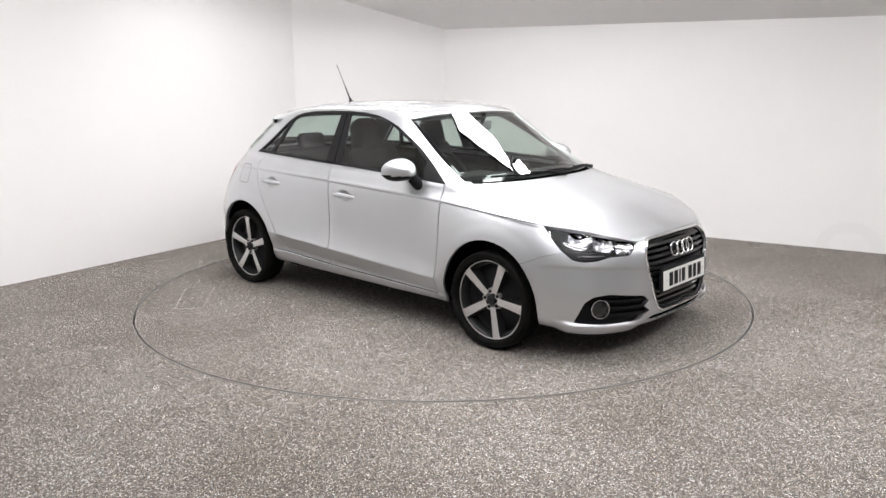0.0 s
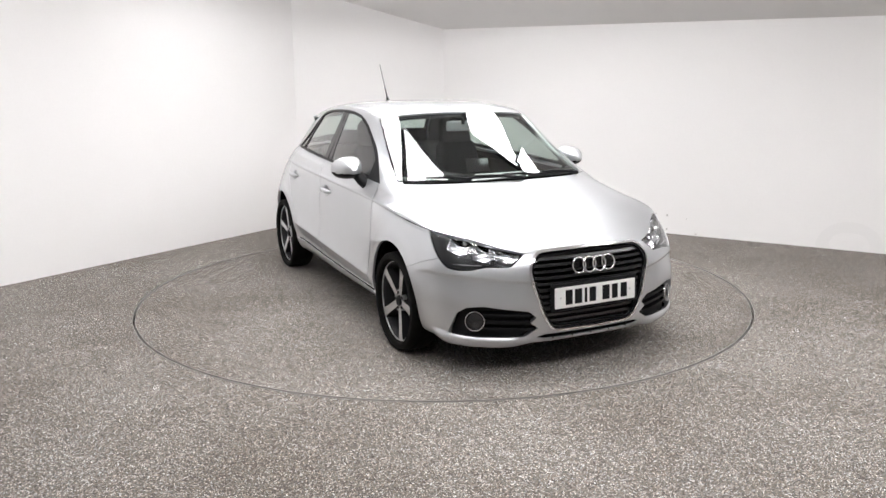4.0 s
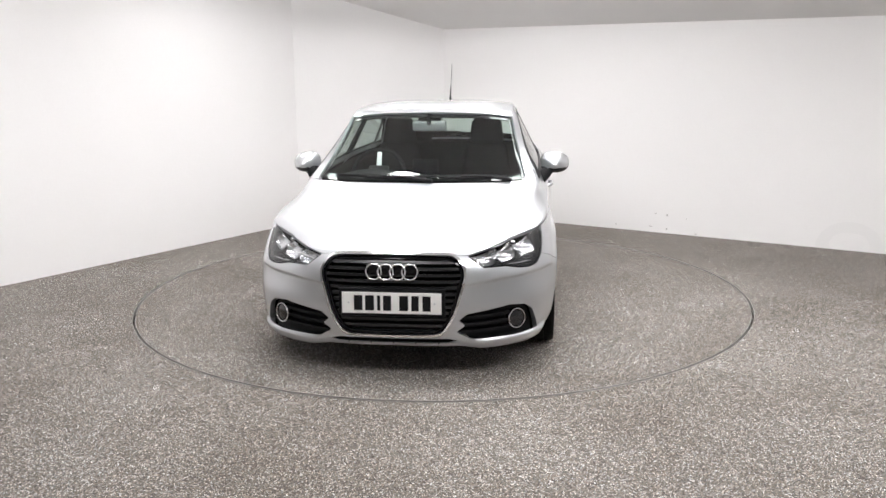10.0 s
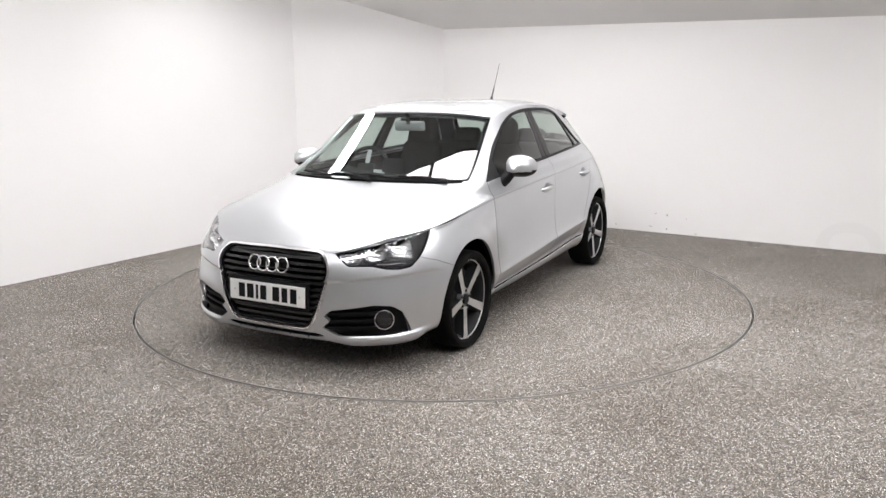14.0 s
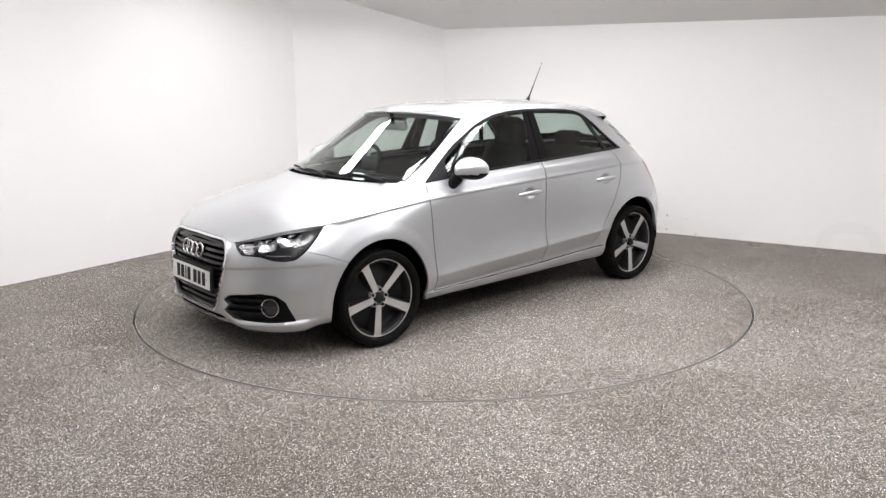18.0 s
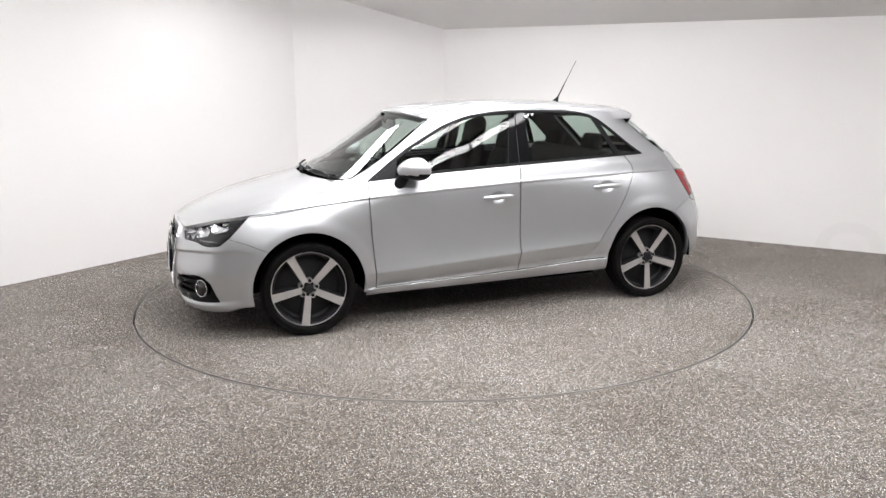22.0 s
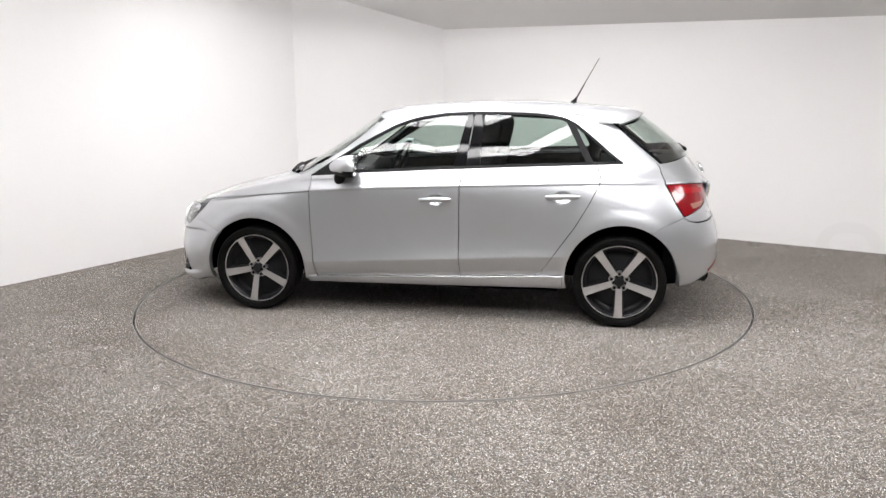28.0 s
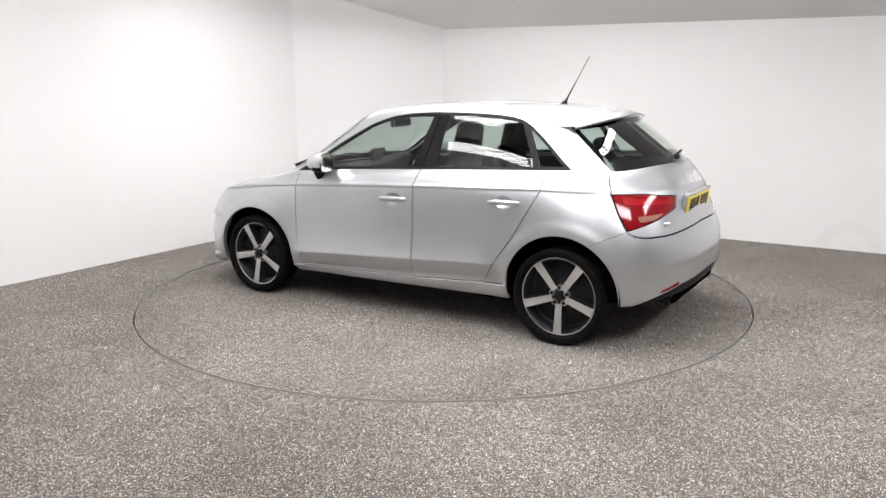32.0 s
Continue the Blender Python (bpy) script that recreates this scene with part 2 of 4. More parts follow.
def ring_panel(r0, r1, a0, a1, z=2.6):
    """One mitred panel of a ring of lights round the turntable, between two angles."""
    mid = radians((a0 + a1) / 2)
    p = thing("ceiling_light", "bright mitred light panel in a ring over the turntable", "light", pose(r0 * math.cos(mid), r0 * math.sin(mid), z, 0, 0, math.degrees(mid)), "studio light panels")
    back = p.matrix_basis.inverted()

    def outline(grow):
        pts = [(r0 - grow, a0), (r1 + grow, a0), (r1 + grow, a1), (r0 - grow, a1)]
        return [(back @ Vector((r * math.cos(radians(a)), r * math.sin(radians(a)), z))).xy for r, a in pts]

    part("diffuser", prism(outline(0.0), -0.005, 0.005), LIGHTMAT, p, "glowing white diffuser")
    part("case", prism(outline(0.012), 0.008, 0.06), BLACK, p, "black panel case")
    for a in (a0 + 3, a1 - 3):
        q = Vector(((r0 + r1) / 2 * math.cos(radians(a)), (r0 + r1) / 2 * math.sin(radians(a)), z))
        top = Vector((q.x, q.y, roof_z(q.x, q.y)))
        part("hanger", tube([back @ q + Vector((0, 0, 0.05)), back @ top], 0.004, 6), EDGING, p, "thin steel hanger wire")
    return p


# an outer and an inner ring of panels over the near side, wider panels over the far side
for a0, a1 in ((-141, -111), (-111, -82), (-82, -52), (-52, -24), (-24, -6)):
    ring_panel(1.97, 2.07, a0 + 0.5, a1 - 0.5)
for a0, a1 in ((-139, -122), (-122, -94), (-94, -66), (-66, -40)):
    ring_panel(1.40, 1.66, a0 + 0.6, a1 - 0.6)
light_panel(-0.10, 1.72, 2.39, 1.5, 0.2, -5)
light_strip(-0.80, -0.247, -0.331, -0.386, 0.30)
light_strip(-0.273, -0.399, 0.337, -0.496, 0.30)
light_strip(0.60, 0.29, 1.24, 0.60, 0.32)
light_strip(1.30, 0.58, 1.66, 0.42, 0.34, 2.5)
light_strip(-1.80, 0.92, -1.30, 1.24, 0.36)
# added unseen panels: front fill for the car, a left wall wash, right-side fill
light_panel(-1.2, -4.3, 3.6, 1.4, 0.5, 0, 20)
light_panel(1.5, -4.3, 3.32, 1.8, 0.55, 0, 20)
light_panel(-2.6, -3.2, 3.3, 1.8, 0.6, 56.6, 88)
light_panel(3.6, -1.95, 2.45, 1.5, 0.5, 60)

# faint marks on the wall
for q, up, w, h in ((2.75, 0.19, 0.016, 0.02), (2.75, 0.045, 0.014, 0.02), (2.58, 0.06, 0.03, 0.008), (2.20, 0.05, 0.012, 0.012), (3.05, 0.02, 0.02, 0.012), (2.63, 0.20, 0.02, 0.006), (2.95, 0.17, 0.012, 0.006)):
    c = CORNER_B + DR * q - Vector((0.5517, 0.8341)) * 0.001
    part("scuff_mark", box((w, 0.004, h), (c.x, c.y, up), 0, pose(0, 0, 0, 0, 0, -33.5)), SCUFF, WALL_R, "small grey scuff mark")

# a pale arched patch low on the wall, slightly darker than its paint
ab = bmesh.new()
c = CORNER_B + DR * 4.45 - Vector((0.5517, 0.8341)) * 0.0015
arc_in, arc_out = [], []
for i in range(25):
    a = math.pi * i / 24
    for ring, r in ((arc_in, 0.165 + 0.012 * math.sin(3 * a)), (arc_out, 0.27 + 0.015 * math.cos(2 * a))):
        ring.append(ab.verts.new((c.x + DR.x * r * math.cos(a), c.y + DR.y * r * math.cos(a), 0.012 + r * math.sin(a))))
for i in range(24):
    ab.faces.new((arc_in[i], arc_in[i + 1], arc_out[i + 1], arc_out[i]))
part("wall_patch", ab, ARCHPATCH, WALL_R, "faint grey arched patch")

# ---- the car's body surface ----
# Each line runs from the middle of the nose round the flank to the middle of the tail; the surface is lofted through them.
LINES = [
    [(1.90, 0, .176), (1.88, .33, .176), (1.80, .56, .178), (1.68, .68, .185), (1.5, .72, .195), (1.15, .73, .19), (.8, .73, .19), (.3, .74, .195), (-.25, .74, .2), (-.8, .74, .21), (-1.2, .74, .22), (-1.5, .72, .24), (-1.68, .62, .26), (-1.76, .4, .27), (-1.78, 0, .27)],
    [(2.00, 0, .191), (1.985, .33, .190), (1.87, .62, .193), (1.72, .75, .203), (1.5, .80, .21), (1.15, .79, .21), (.8, .78, .212), (.3, .79, .218), (-.25, .79, .225), (-.8, .795, .235), (-1.2, .80, .245), (-1.5, .78, .262), (-1.73, .67, .28), (-1.83, .4, .29), (-1.86, 0, .29)],
    [(2.025, 0, .32), (2.008, .33, .32), (1.885, .63, .31), (1.74, .775, .30), (1.5, .84, .30), (1.15, .84, .29), (.8, .812, .27), (.3, .818, .28), (-.25, .82, .29), (-.8, .825, .31), (-1.2, .846, .33), (-1.5, .81, .34), (-1.75, .69, .36), (-1.87, .4, .37), (-1.90, 0, .37)],
    [(2.03, 0, .42), (2.012, .33, .42), (1.89, .63, .42), (1.74, .78, .41), (1.5, .855, .40), (1.15, .857, .39), (.8, .825, .365), (.3, .83, .385), (-.25, .832, .41), (-.8, .838, .44), (-1.2, .860, .45), (-1.5, .822, .46), (-1.75, .70, .47), (-1.875, .4, .48), (-1.905, 0, .48)],
    [(2.02, 0, .53), (2.006, .33, .53), (1.885, .62, .53), (1.73, .78, .53), (1.5, .855, .54), (1.15, .862, .55), (.8, .826, .53), (.3, .828, .55), (-.25, .83, .57), (-.8, .842, .59), (-1.2, .860, .6), (-1.5, .82, .60), (-1.74, .69, .60), (-1.855, .4, .6), (-1.885, 0, .6)],
    [(2.00, 0, .62), (1.985, .33, .62), (1.86, .60, .62), (1.71, .76, .64), (1.5, .82, .68), (1.15, .845, .73), (.8, .818, .73), (.3, .824, .75), (-.25, .834, .77), (-.8, .838, .79), (-1.2, .826, .79), (-1.5, .775, .77), (-1.70, .66, .75), (-1.80, .4, .73), (-1.83, 0, .72)],
    [(1.965, 0, .68), (1.94, .33, .672), (1.83, .58, .69), (1.69, .71, .72), (1.5, .785, .775), (1.15, .808, .81), (.8, .812, .838), (.3, .823, .865), (-.25, .832, .888), (-.8, .82, .906), (-1.2, .785, .916), (-1.5, .705, .912), (-1.66, .58, .90), (-1.755, .36, .89), (-1.785, 0, .885)],
    [(1.91, 0, .715), (1.88, .32, .712), (1.78, .55, .725), (1.65, .68, .755), (1.47, .755, .80), (1.13, .785, .835), (.8, .80, .858), (.3, .812, .887), (-.25, .82, .91), (-.8, .806, .928), (-1.2, .768, .938), (-1.48, .69, .94), (-1.63, .56, .94), (-1.725, .34, .94), (-1.755, 0, .94)],
    [(1.6, 0, .82), (1.57, .3, .82), (1.5, .5, .825), (1.42, .60, .835), (1.3, .68, .855), (1.08, .735, .88), (.82, .77, .905), (.3, .79, .94), (-.25, .795, .962), (-.8, .776, .98), (-1.2, .73, .99), (-1.45, .66, .995), (-1.59, .53, 1.0), (-1.68, .32, 1.01), (-1.705, 0, 1.01)],
    [(1.10, 0, .945), (1.09, .25, .945), (1.05, .45, .945), (1.0, .57, .945), (.95, .65, .945), (.9, .71, .945), (.8, .755, .95), (.3, .765, .975), (-.25, .758, 1.0), (-.8, .728, 1.018), (-1.2, .68, 1.035), (-1.42, .625, 1.04), (-1.54, .5, 1.05), (-1.62, .3, 1.065), (-1.645, 0, 1.07)],
    [(.74, 0, 1.165), (.73, .23, 1.16), (.70, .42, 1.155), (.66, .54, 1.145), (.62, .60, 1.135), (.56, .635, 1.13), (.47, .66, 1.14), (.2, .668, 1.17), (-.27, .665, 1.185), (-.76, .64, 1.185), (-1.07, .61, 1.178), (-1.27, .57, 1.17), (-1.39, .45, 1.19), (-1.46, .27, 1.21), (-1.48, 0, 1.215)],
    [(.44, 0, 1.355), (.43, .2, 1.354), (.41, .38, 1.346), (.38, .49, 1.335), (.34, .555, 1.325), (.27, .575, 1.33), (.15, .58, 1.34), (-.05, .575, 1.353), (-.3, .57, 1.357), (-.7, .56, 1.343), (-.95, .545, 1.32), (-1.13, .515, 1.30), (-1.24, .42, 1.305), (-1.3, .25, 1.32), (-1.32, 0, 1.325)],
    [(.30, 0, 1.388), (.29, .19, 1.387), (.27, .35, 1.38), (.24, .45, 1.37), (.2, .50, 1.368), (.13, .515, 1.375), (.02, .515, 1.385), (-.15, .51, 1.397), (-.35, .505, 1.398), (-.65, .495, 1.385), (-.87, .48, 1.365), (-1.02, .45, 1.35), (-1.12, .37, 1.355), (-1.18, .22, 1.365), (-1.2, 0, 1.368)],
    [(.1, 0, 1.41), (.09, .15, 1.41), (.07, .26, 1.407), (.04, .31, 1.406), (0, .33, 1.408), (-.08, .34, 1.413), (-.16, .34, 1.418), (-.27, .34, 1.42), (-.4, .335, 1.418), (-.57, .33, 1.412), (-.7, .32, 1.405), (-.8, .3, 1.398), (-.88, .25, 1.396), (-.93, .15, 1.398), (-.95, 0, 1.399)],
]
LINES.append([(-.1 - .6 * i / 14, 0, 1.424 - .012 * abs(i - 6) / 8) for i in range(15)])
NET = np.array(LINES, float)
NV, NU = NET.shape[:2]


def spline_basis(n, per):
    """Weights of a uniform cubic spline over n points with mirrored ends, per steps a span."""
    t = np.linspace(0, n - 1, (n - 1) * per + 1)
    i = np.minimum(t.astype(int), n - 2)
    f = t - i
    w = np.stack([(1 - f) ** 3, 3 * f ** 3 - 6 * f ** 2 + 4, -3 * f ** 3 + 3 * f ** 2 + 3 * f + 1, f ** 3], 1) / 6
    return t, i, w


def evaluate(net, pu, pv):
    m = np.array([1, -1, 1])
    g = np.concatenate([net[:, 1:2] * m, net, net[:, -2:-1] * m], 1)
    g = np.concatenate([2 * g[:1] - g[1:2], g, g[-2:-1] * m], 0)
    tu, iu, wu = spline_basis(net.shape[1], pu)
    tv, iv, wv = spline_basis(net.shape[0], pv)
    rows = sum(wv[:, k, None, None] * g[iv + k] for k in range(4))
    return sum(wu[None, :, k, None] * rows[:, iu + k] for k in range(4)), tu, tv


# Pull the loft onto its lines, keeping a little of the spline's own smoothing.
CTRL = NET.copy()
for _ in range(3):
    at_lines, _, _ = evaluate(CTRL, 1, 1)
    CTRL += (NET - at_lines) * 0.8
    CTRL[:, 0, 1] = CTRL[:, -1, 1] = 0
    CTRL[-1, :, 1] = 0
SURF, TU, TV = evaluate(CTRL, 22, 22)
GU, GV = np.meshgrid(TU, TV)


def normals(surf):
    nn = np.cross(np.gradient(surf, axis=1), np.gradient(surf, axis=0))
    nn /= np.maximum(np.linalg.norm(nn, axis=2, keepdims=True), 1e-9)
    nn = -nn if nn[60, 160, 1] < 0 else nn
    nn[-3:] = (0, 0, 1)
    return nn


def step(a, b, q):
    t = np.clip((q - a) / (b - a), 0, 1)
    return t * t * (3 - 2 * t)


def line(q, points):
    pts = sorted(points)
    return np.interp(q, [a for a, _ in pts], [b for _, b in pts])


WB = 1.2345
ARCHES = ((1.228, 0.302, 0.353), (-1.24, 0.312, 0.352))
HANDLES = ((-0.045, 0.800), (-0.868, 0.833))
SHOULDER = [(1.56, .757), (1.15, .810), (.83, .837), (-.2, .887), (-1.09, .915), (-1.5, .911)]


def pressings(surf, nn, gu, gv):
    """Pressed lines of the flanks: shoulder line, low door crease, arch flanges, handle bowls, bumper crease."""
    x, z = surf[..., 0], surf[..., 2]
    flank = step(0.45, 0.75, nn[..., 1])
    s = z - line(x, SHOULDER)
    out = -0.0055 * np.exp(np.minimum(s, 0) / 0.05) / (1 + np.exp(np.clip(s / 0.0016, -40, 40))) * step(1.62, 1.45, x) * step(-1.5, -1.35, x)
    c = z - line(x, [(.80, .362), (-.83, .452)])
    run = step(.92, .74, x) * step(-1.0, -.72, x)
    out += run * np.where(c > 0, 0.028 * np.exp(-np.maximum(c, 0) / 0.09), 0.028 + 0.45 * np.maximum(c, -0.10))
    q = line(x, [(.80, .257), (-.205, .291), (-.713, .318), (-1.0, .33)]) - z
    out += 0.013 * step(-0.001, 0.007, q) * step(.89, .82, x) * step(-.91, -.84, x)
    for cx, cz, r in ARCHES:
        d = np.hypot(x - cx, z - cz)
        out += 0.005 * (1 - step(r + 0.03, r + 0.10, d)) * step(0.19, 0.30, z)
    for hx, hz in HANDLES:
        q = np.hypot((x - hx) / 0.062, (z - hz) / 0.040)
        out -= 0.018 * step(1.0, 0.5, q)
    out *= flank
    b = line(gu, [(0, .518), (1.18, .527), (1.82, .548), (2.77, .563), (3.4, .567), (4.0, .55)]) - z
    out -= 0.011 * step(0.0, 0.016, b) * step(0.15, 0.035, b) * step(3.9, 3.1, gu) * step(0.85, 1.3, gu) * (gv < 6.5)
    e = line(gu, [(0.9, .236), (1.25, .229), (2.8, .249), (3.4, .26)]) - z
    out += 0.020 * step(-0.004, 0.020, e) * step(1.0, 1.5, gu) * step(3.5, 2.9, gu) * (gv < 3)
    t = line(gu, [(10.8, .50), (12.0, .52), (14, .52)]) - z
    out -= 0.005 * step(0.0, 0.05, t) * step(0.18, 0.08, t) * step(11.2, 11.9, gu) * (gv < 5)
    return surf + nn * out[..., None]


SURF = pressings(SURF, normals(SURF), GU, GV)
NRM = normals(SURF)


def crown(surf, nn, gv):
    """The roof skin as one even crowned surface."""
    def terms(x, y):
        return np.stack([np.ones_like(x), x, x ** 2, x ** 3, x ** 4, y ** 2, x * y ** 2, x ** 2 * y ** 2, y ** 4], -1)

    top = gv > 11.3
    c = np.linalg.lstsq(terms(surf[top][:, 0], surf[top][:, 1]), surf[top][:, 2], rcond=None)[0]
    x, y = surf[..., 0], surf[..., 1]
    w = step(11.0, 11.7, gv)
    e = 1e-4
    even = np.stack([-((terms(x + e, y) - terms(x - e, y)) @ c) / (2 * e), -((terms(x, y + e) - terms(x, y - e)) @ c) / (2 * e), np.ones_like(x)], -1)
    even /= np.linalg.norm(even, axis=-1, keepdims=True)
    out = surf.copy()
    out[..., 2] = surf[..., 2] * (1 - w) + (terms(x, y) @ c) * w
    nn = nn * (1 - w[..., None]) + even * w[..., None]
    return out, nn / np.linalg.norm(nn, axis=-1, keepdims=True)


SURF, NRM = crown(SURF, NRM, GV)


class Sheet:
    """A triangle sheet with points, normals and its place (u, v) on the loft."""

    def __init__(self, p, nrm, uv, f):
        self.p, self.n, self.uv, self.f = p, nrm, uv, f

    def where(self, fn):
        return self.keep(fn(self))

    x = property(lambda s: s.p[:, 0])
    y = property(lambda s: s.p[:, 1])
    z = property(lambda s: s.p[:, 2])
    u = property(lambda s: s.uv[:, 0])
    v = property(lambda s: s.uv[:, 1])

    def keep(self, s):
        """The part where s > 0, cut cleanly along s = 0."""
        s = np.where(np.abs(s) < 1e-7, 1e-7, s)
        pos = s > 0
        f = self.f
        c = pos[f].sum(1)
        whole, cut = f[c == 3], f[(c == 1) | (c == 2)]
        if not len(cut):
            return Sheet(self.p, self.n, self.uv, whole)
        one = pos[cut].sum(1) == 1
        odd = np.where(one[:, None], pos[cut], ~pos[cut]).argmax(1)
        r = np.arange(len(cut))
        a, b, d = cut[r, odd], cut[r, (odd + 1) % 3], cut[r, (odd + 2) % 3]
        edges = np.concatenate([np.sort(np.stack([a, b], 1), 1), np.sort(np.stack([a, d], 1), 1)])
        uniq, inv = np.unique(edges, axis=0, return_inverse=True)
        inv = inv.reshape(-1)
        k = (s[uniq[:, 0]] / (s[uniq[:, 0]] - s[uniq[:, 1]]))[:, None]
        mixed = [q[uniq[:, 0]] * (1 - k) + q[uniq[:, 1]] * k for q in (self.p, self.n, self.uv)]
        base = len(self.p)
        ab, ad = inv[: len(cut)] + base, inv[len(cut):] + base
        tris = np.concatenate([whole, np.stack([a, ab, ad], 1)[one], np.stack([ab, b, d], 1)[~one], np.stack([ab, d, ad], 1)[~one]])
        return Sheet(*[np.concatenate([q, w]) for q, w in zip((self.p, self.n, self.uv), mixed)], tris)

    def tidy(self):
        used, inv = np.unique(self.f, return_inverse=True)
        nn = self.n[used]
        return Sheet(self.p[used], nn / np.maximum(np.linalg.norm(nn, axis=1, keepdims=True), 1e-9), self.uv[used], inv.reshape(-1, 3))

    def shaped(self, depth):
        """Sunk inwards by a depth for each point, with normals of the new shape."""
        s = self.tidy()
        p = s.p - s.n * depth(s)[:, None]
        fn = np.cross(p[s.f[:, 1]] - p[s.f[:, 0]], p[s.f[:, 2]] - p[s.f[:, 0]])
        nn = np.zeros_like(p)
        for k in range(3):
            np.add.at(nn, s.f[:, k], fn)
        return Sheet(p, nn / np.maximum(np.linalg.norm(nn, axis=1, keepdims=True), 1e-12), s.uv, s.f)

    def moved(self, d):
        return Sheet(self.p + self.n * d, self.n, self.uv, self.f)

    def fair(self, axis, middle=False, back=1.0, fit=None):
        """Laid onto one even curved surface, as glass is: the coordinate of the axis becomes a quadratic of the other two, found on the sheet fit."""
        s = self.tidy()
        f = fit.tidy().p if fit else s.p
        i, j = [q for q in range(3) if q != axis]

        def terms(a, b):
            cols = [np.ones_like(a), b, b * b, a * a, a * a * b] + ([] if middle else [a, a * b])
            return np.stack(cols, 1)

        p = s.p.copy()
        c = np.linalg.lstsq(terms(f[:, i], f[:, j]), f[:, axis], rcond=None)[0]
        p[:, axis] = terms(p[:, i], p[:, j]) @ c
        e = 1e-4
        nn = np.zeros_like(p)
        nn[:, axis] = 1
        nn[:, i] = -((terms(p[:, i] + e, p[:, j]) - terms(p[:, i] - e, p[:, j])) @ c) / (2 * e)
        nn[:, j] = -((terms(p[:, i], p[:, j] + e) - terms(p[:, i], p[:, j] - e)) @ c) / (2 * e)
        nn *= back / np.linalg.norm(nn, axis=1, keepdims=True)
        return Sheet(p, nn, s.uv, s.f)

    def flipped(self):
        m = np.array([1, -1, 1])
        return Sheet(self.p * m, self.n * m, self.uv, self.f[:, ::-1])


def grid_sheet():
    h, w = SURF.shape[:2]
    i = np.arange(h * w).reshape(h, w)
    a, b, c, d = i[:-1, :-1].ravel(), i[:-1, 1:].ravel(), i[1:, 1:].ravel(), i[1:, :-1].ravel()
    p = SURF.reshape(-1, 3)
    f = np.concatenate([np.stack([a, b, c], 1), np.stack([a, c, d], 1)])
    fn = np.cross(p[f[:, 1]] - p[f[:, 0]], p[f[:, 2]] - p[f[:, 0]])
    area = np.linalg.norm(fn, axis=1)
    f, fn = f[area > 1e-10], fn[area > 1e-10]
    nn = NRM.reshape(-1, 3)
    if (fn * nn[f[:, 0]]).sum() < 0:
        f = f[:, ::-1]
    return Sheet(p, nn, np.stack([GU.ravel(), GV.ravel()], 1), f)


HALF = grid_sheet()


def panel(name, sheet, material, parent, sides="both", depth=0.012, label="", lift=0.0):
    """A body panel from a sheet of the left half: mirrored over, or joined across the middle; its rim turns inwards."""
    made = []
    s = (sheet.moved(lift) if lift else sheet).tidy()
    todo = {"both": ((s,), (s.flipped(),)), "mid": ((s, s.flipped()),), "left": ((s,),), "right": ((s.flipped(),),)}[sides]
    for group in todo:
        ps, ns, fs, base = [], [], [], 0
        for q in group:
            ps.append(q.p), ns.append(q.n), fs.append(q.f + base)
            base += len(q.p)
            if depth:
                e = np.concatenate([q.f[:, [0, 1]], q.f[:, [1, 2]], q.f[:, [2, 0]]])
                key = np.sort(e, 1)
                _, first, count = np.unique(key, axis=0, return_index=True, return_counts=True)
                e = e[first[count == 1]]
                e = e[~((np.abs(q.p[e[:, 0], 1]) < 1e-4) & (np.abs(q.p[e[:, 1], 1]) < 1e-4))]
                pa, pb = q.p[e[:, 0]], q.p[e[:, 1]]
                na, nb = q.n[e[:, 0]], q.n[e[:, 1]]
                t = np.cross(pb - pa, na)
                t /= np.maximum(np.linalg.norm(t, axis=1, keepdims=True), 1e-9)
                m = len(e)
                ps.append(np.concatenate([pa, pb, pb - nb * depth, pa - na * depth]))
                ns.append(np.concatenate([t, t, t, t]))
                i = np.arange(m)
                fs.append(np.concatenate([np.stack([i + m, i, i + 3 * m], 1), np.stack([i + m, i + 3 * m, i + 2 * m], 1)]) + base)
                base += 4 * m
        me = bpy.data.meshes.new(name)
        p, nn, f = np.concatenate(ps), np.concatenate(ns), np.concatenate(fs)
        me.from_pydata(p.tolist(), [], f.tolist())
        me.shade_smooth()
        me.normals_split_custom_set_from_vertices(nn.tolist())
        me.materials.append(material)
        ob = new(name, me)
        ob.parent = parent
        if label:
            ob["label"] = label
        made.append(ob)
    return made


def polygon(px, pz, outline, round_by=0.0):
    """Signed distance (positive inside) to an outline of (a, b) points, its corners eased by round_by."""
    q = np.array(outline, float)
    a, b = q, np.roll(q, -1, 0)
    best = np.full(len(px), 1e9)
    inside = np.zeros(len(px), bool)
    for (x0, z0), (x1, z1) in zip(a, b):
        dx, dz = x1 - x0, z1 - z0
        t = np.clip(((px - x0) * dx + (pz - z0) * dz) / (dx * dx + dz * dz), 0, 1)
        best = np.minimum(best, np.hypot(px - x0 - t * dx, pz - z0 - t * dz))
        cross = ((z0 > pz) != (z1 > pz)) & (px < dx * (pz - z0) / (dz if dz else 1e-12) + x0)
        inside ^= cross
    return np.where(inside, best, -best) + round_by


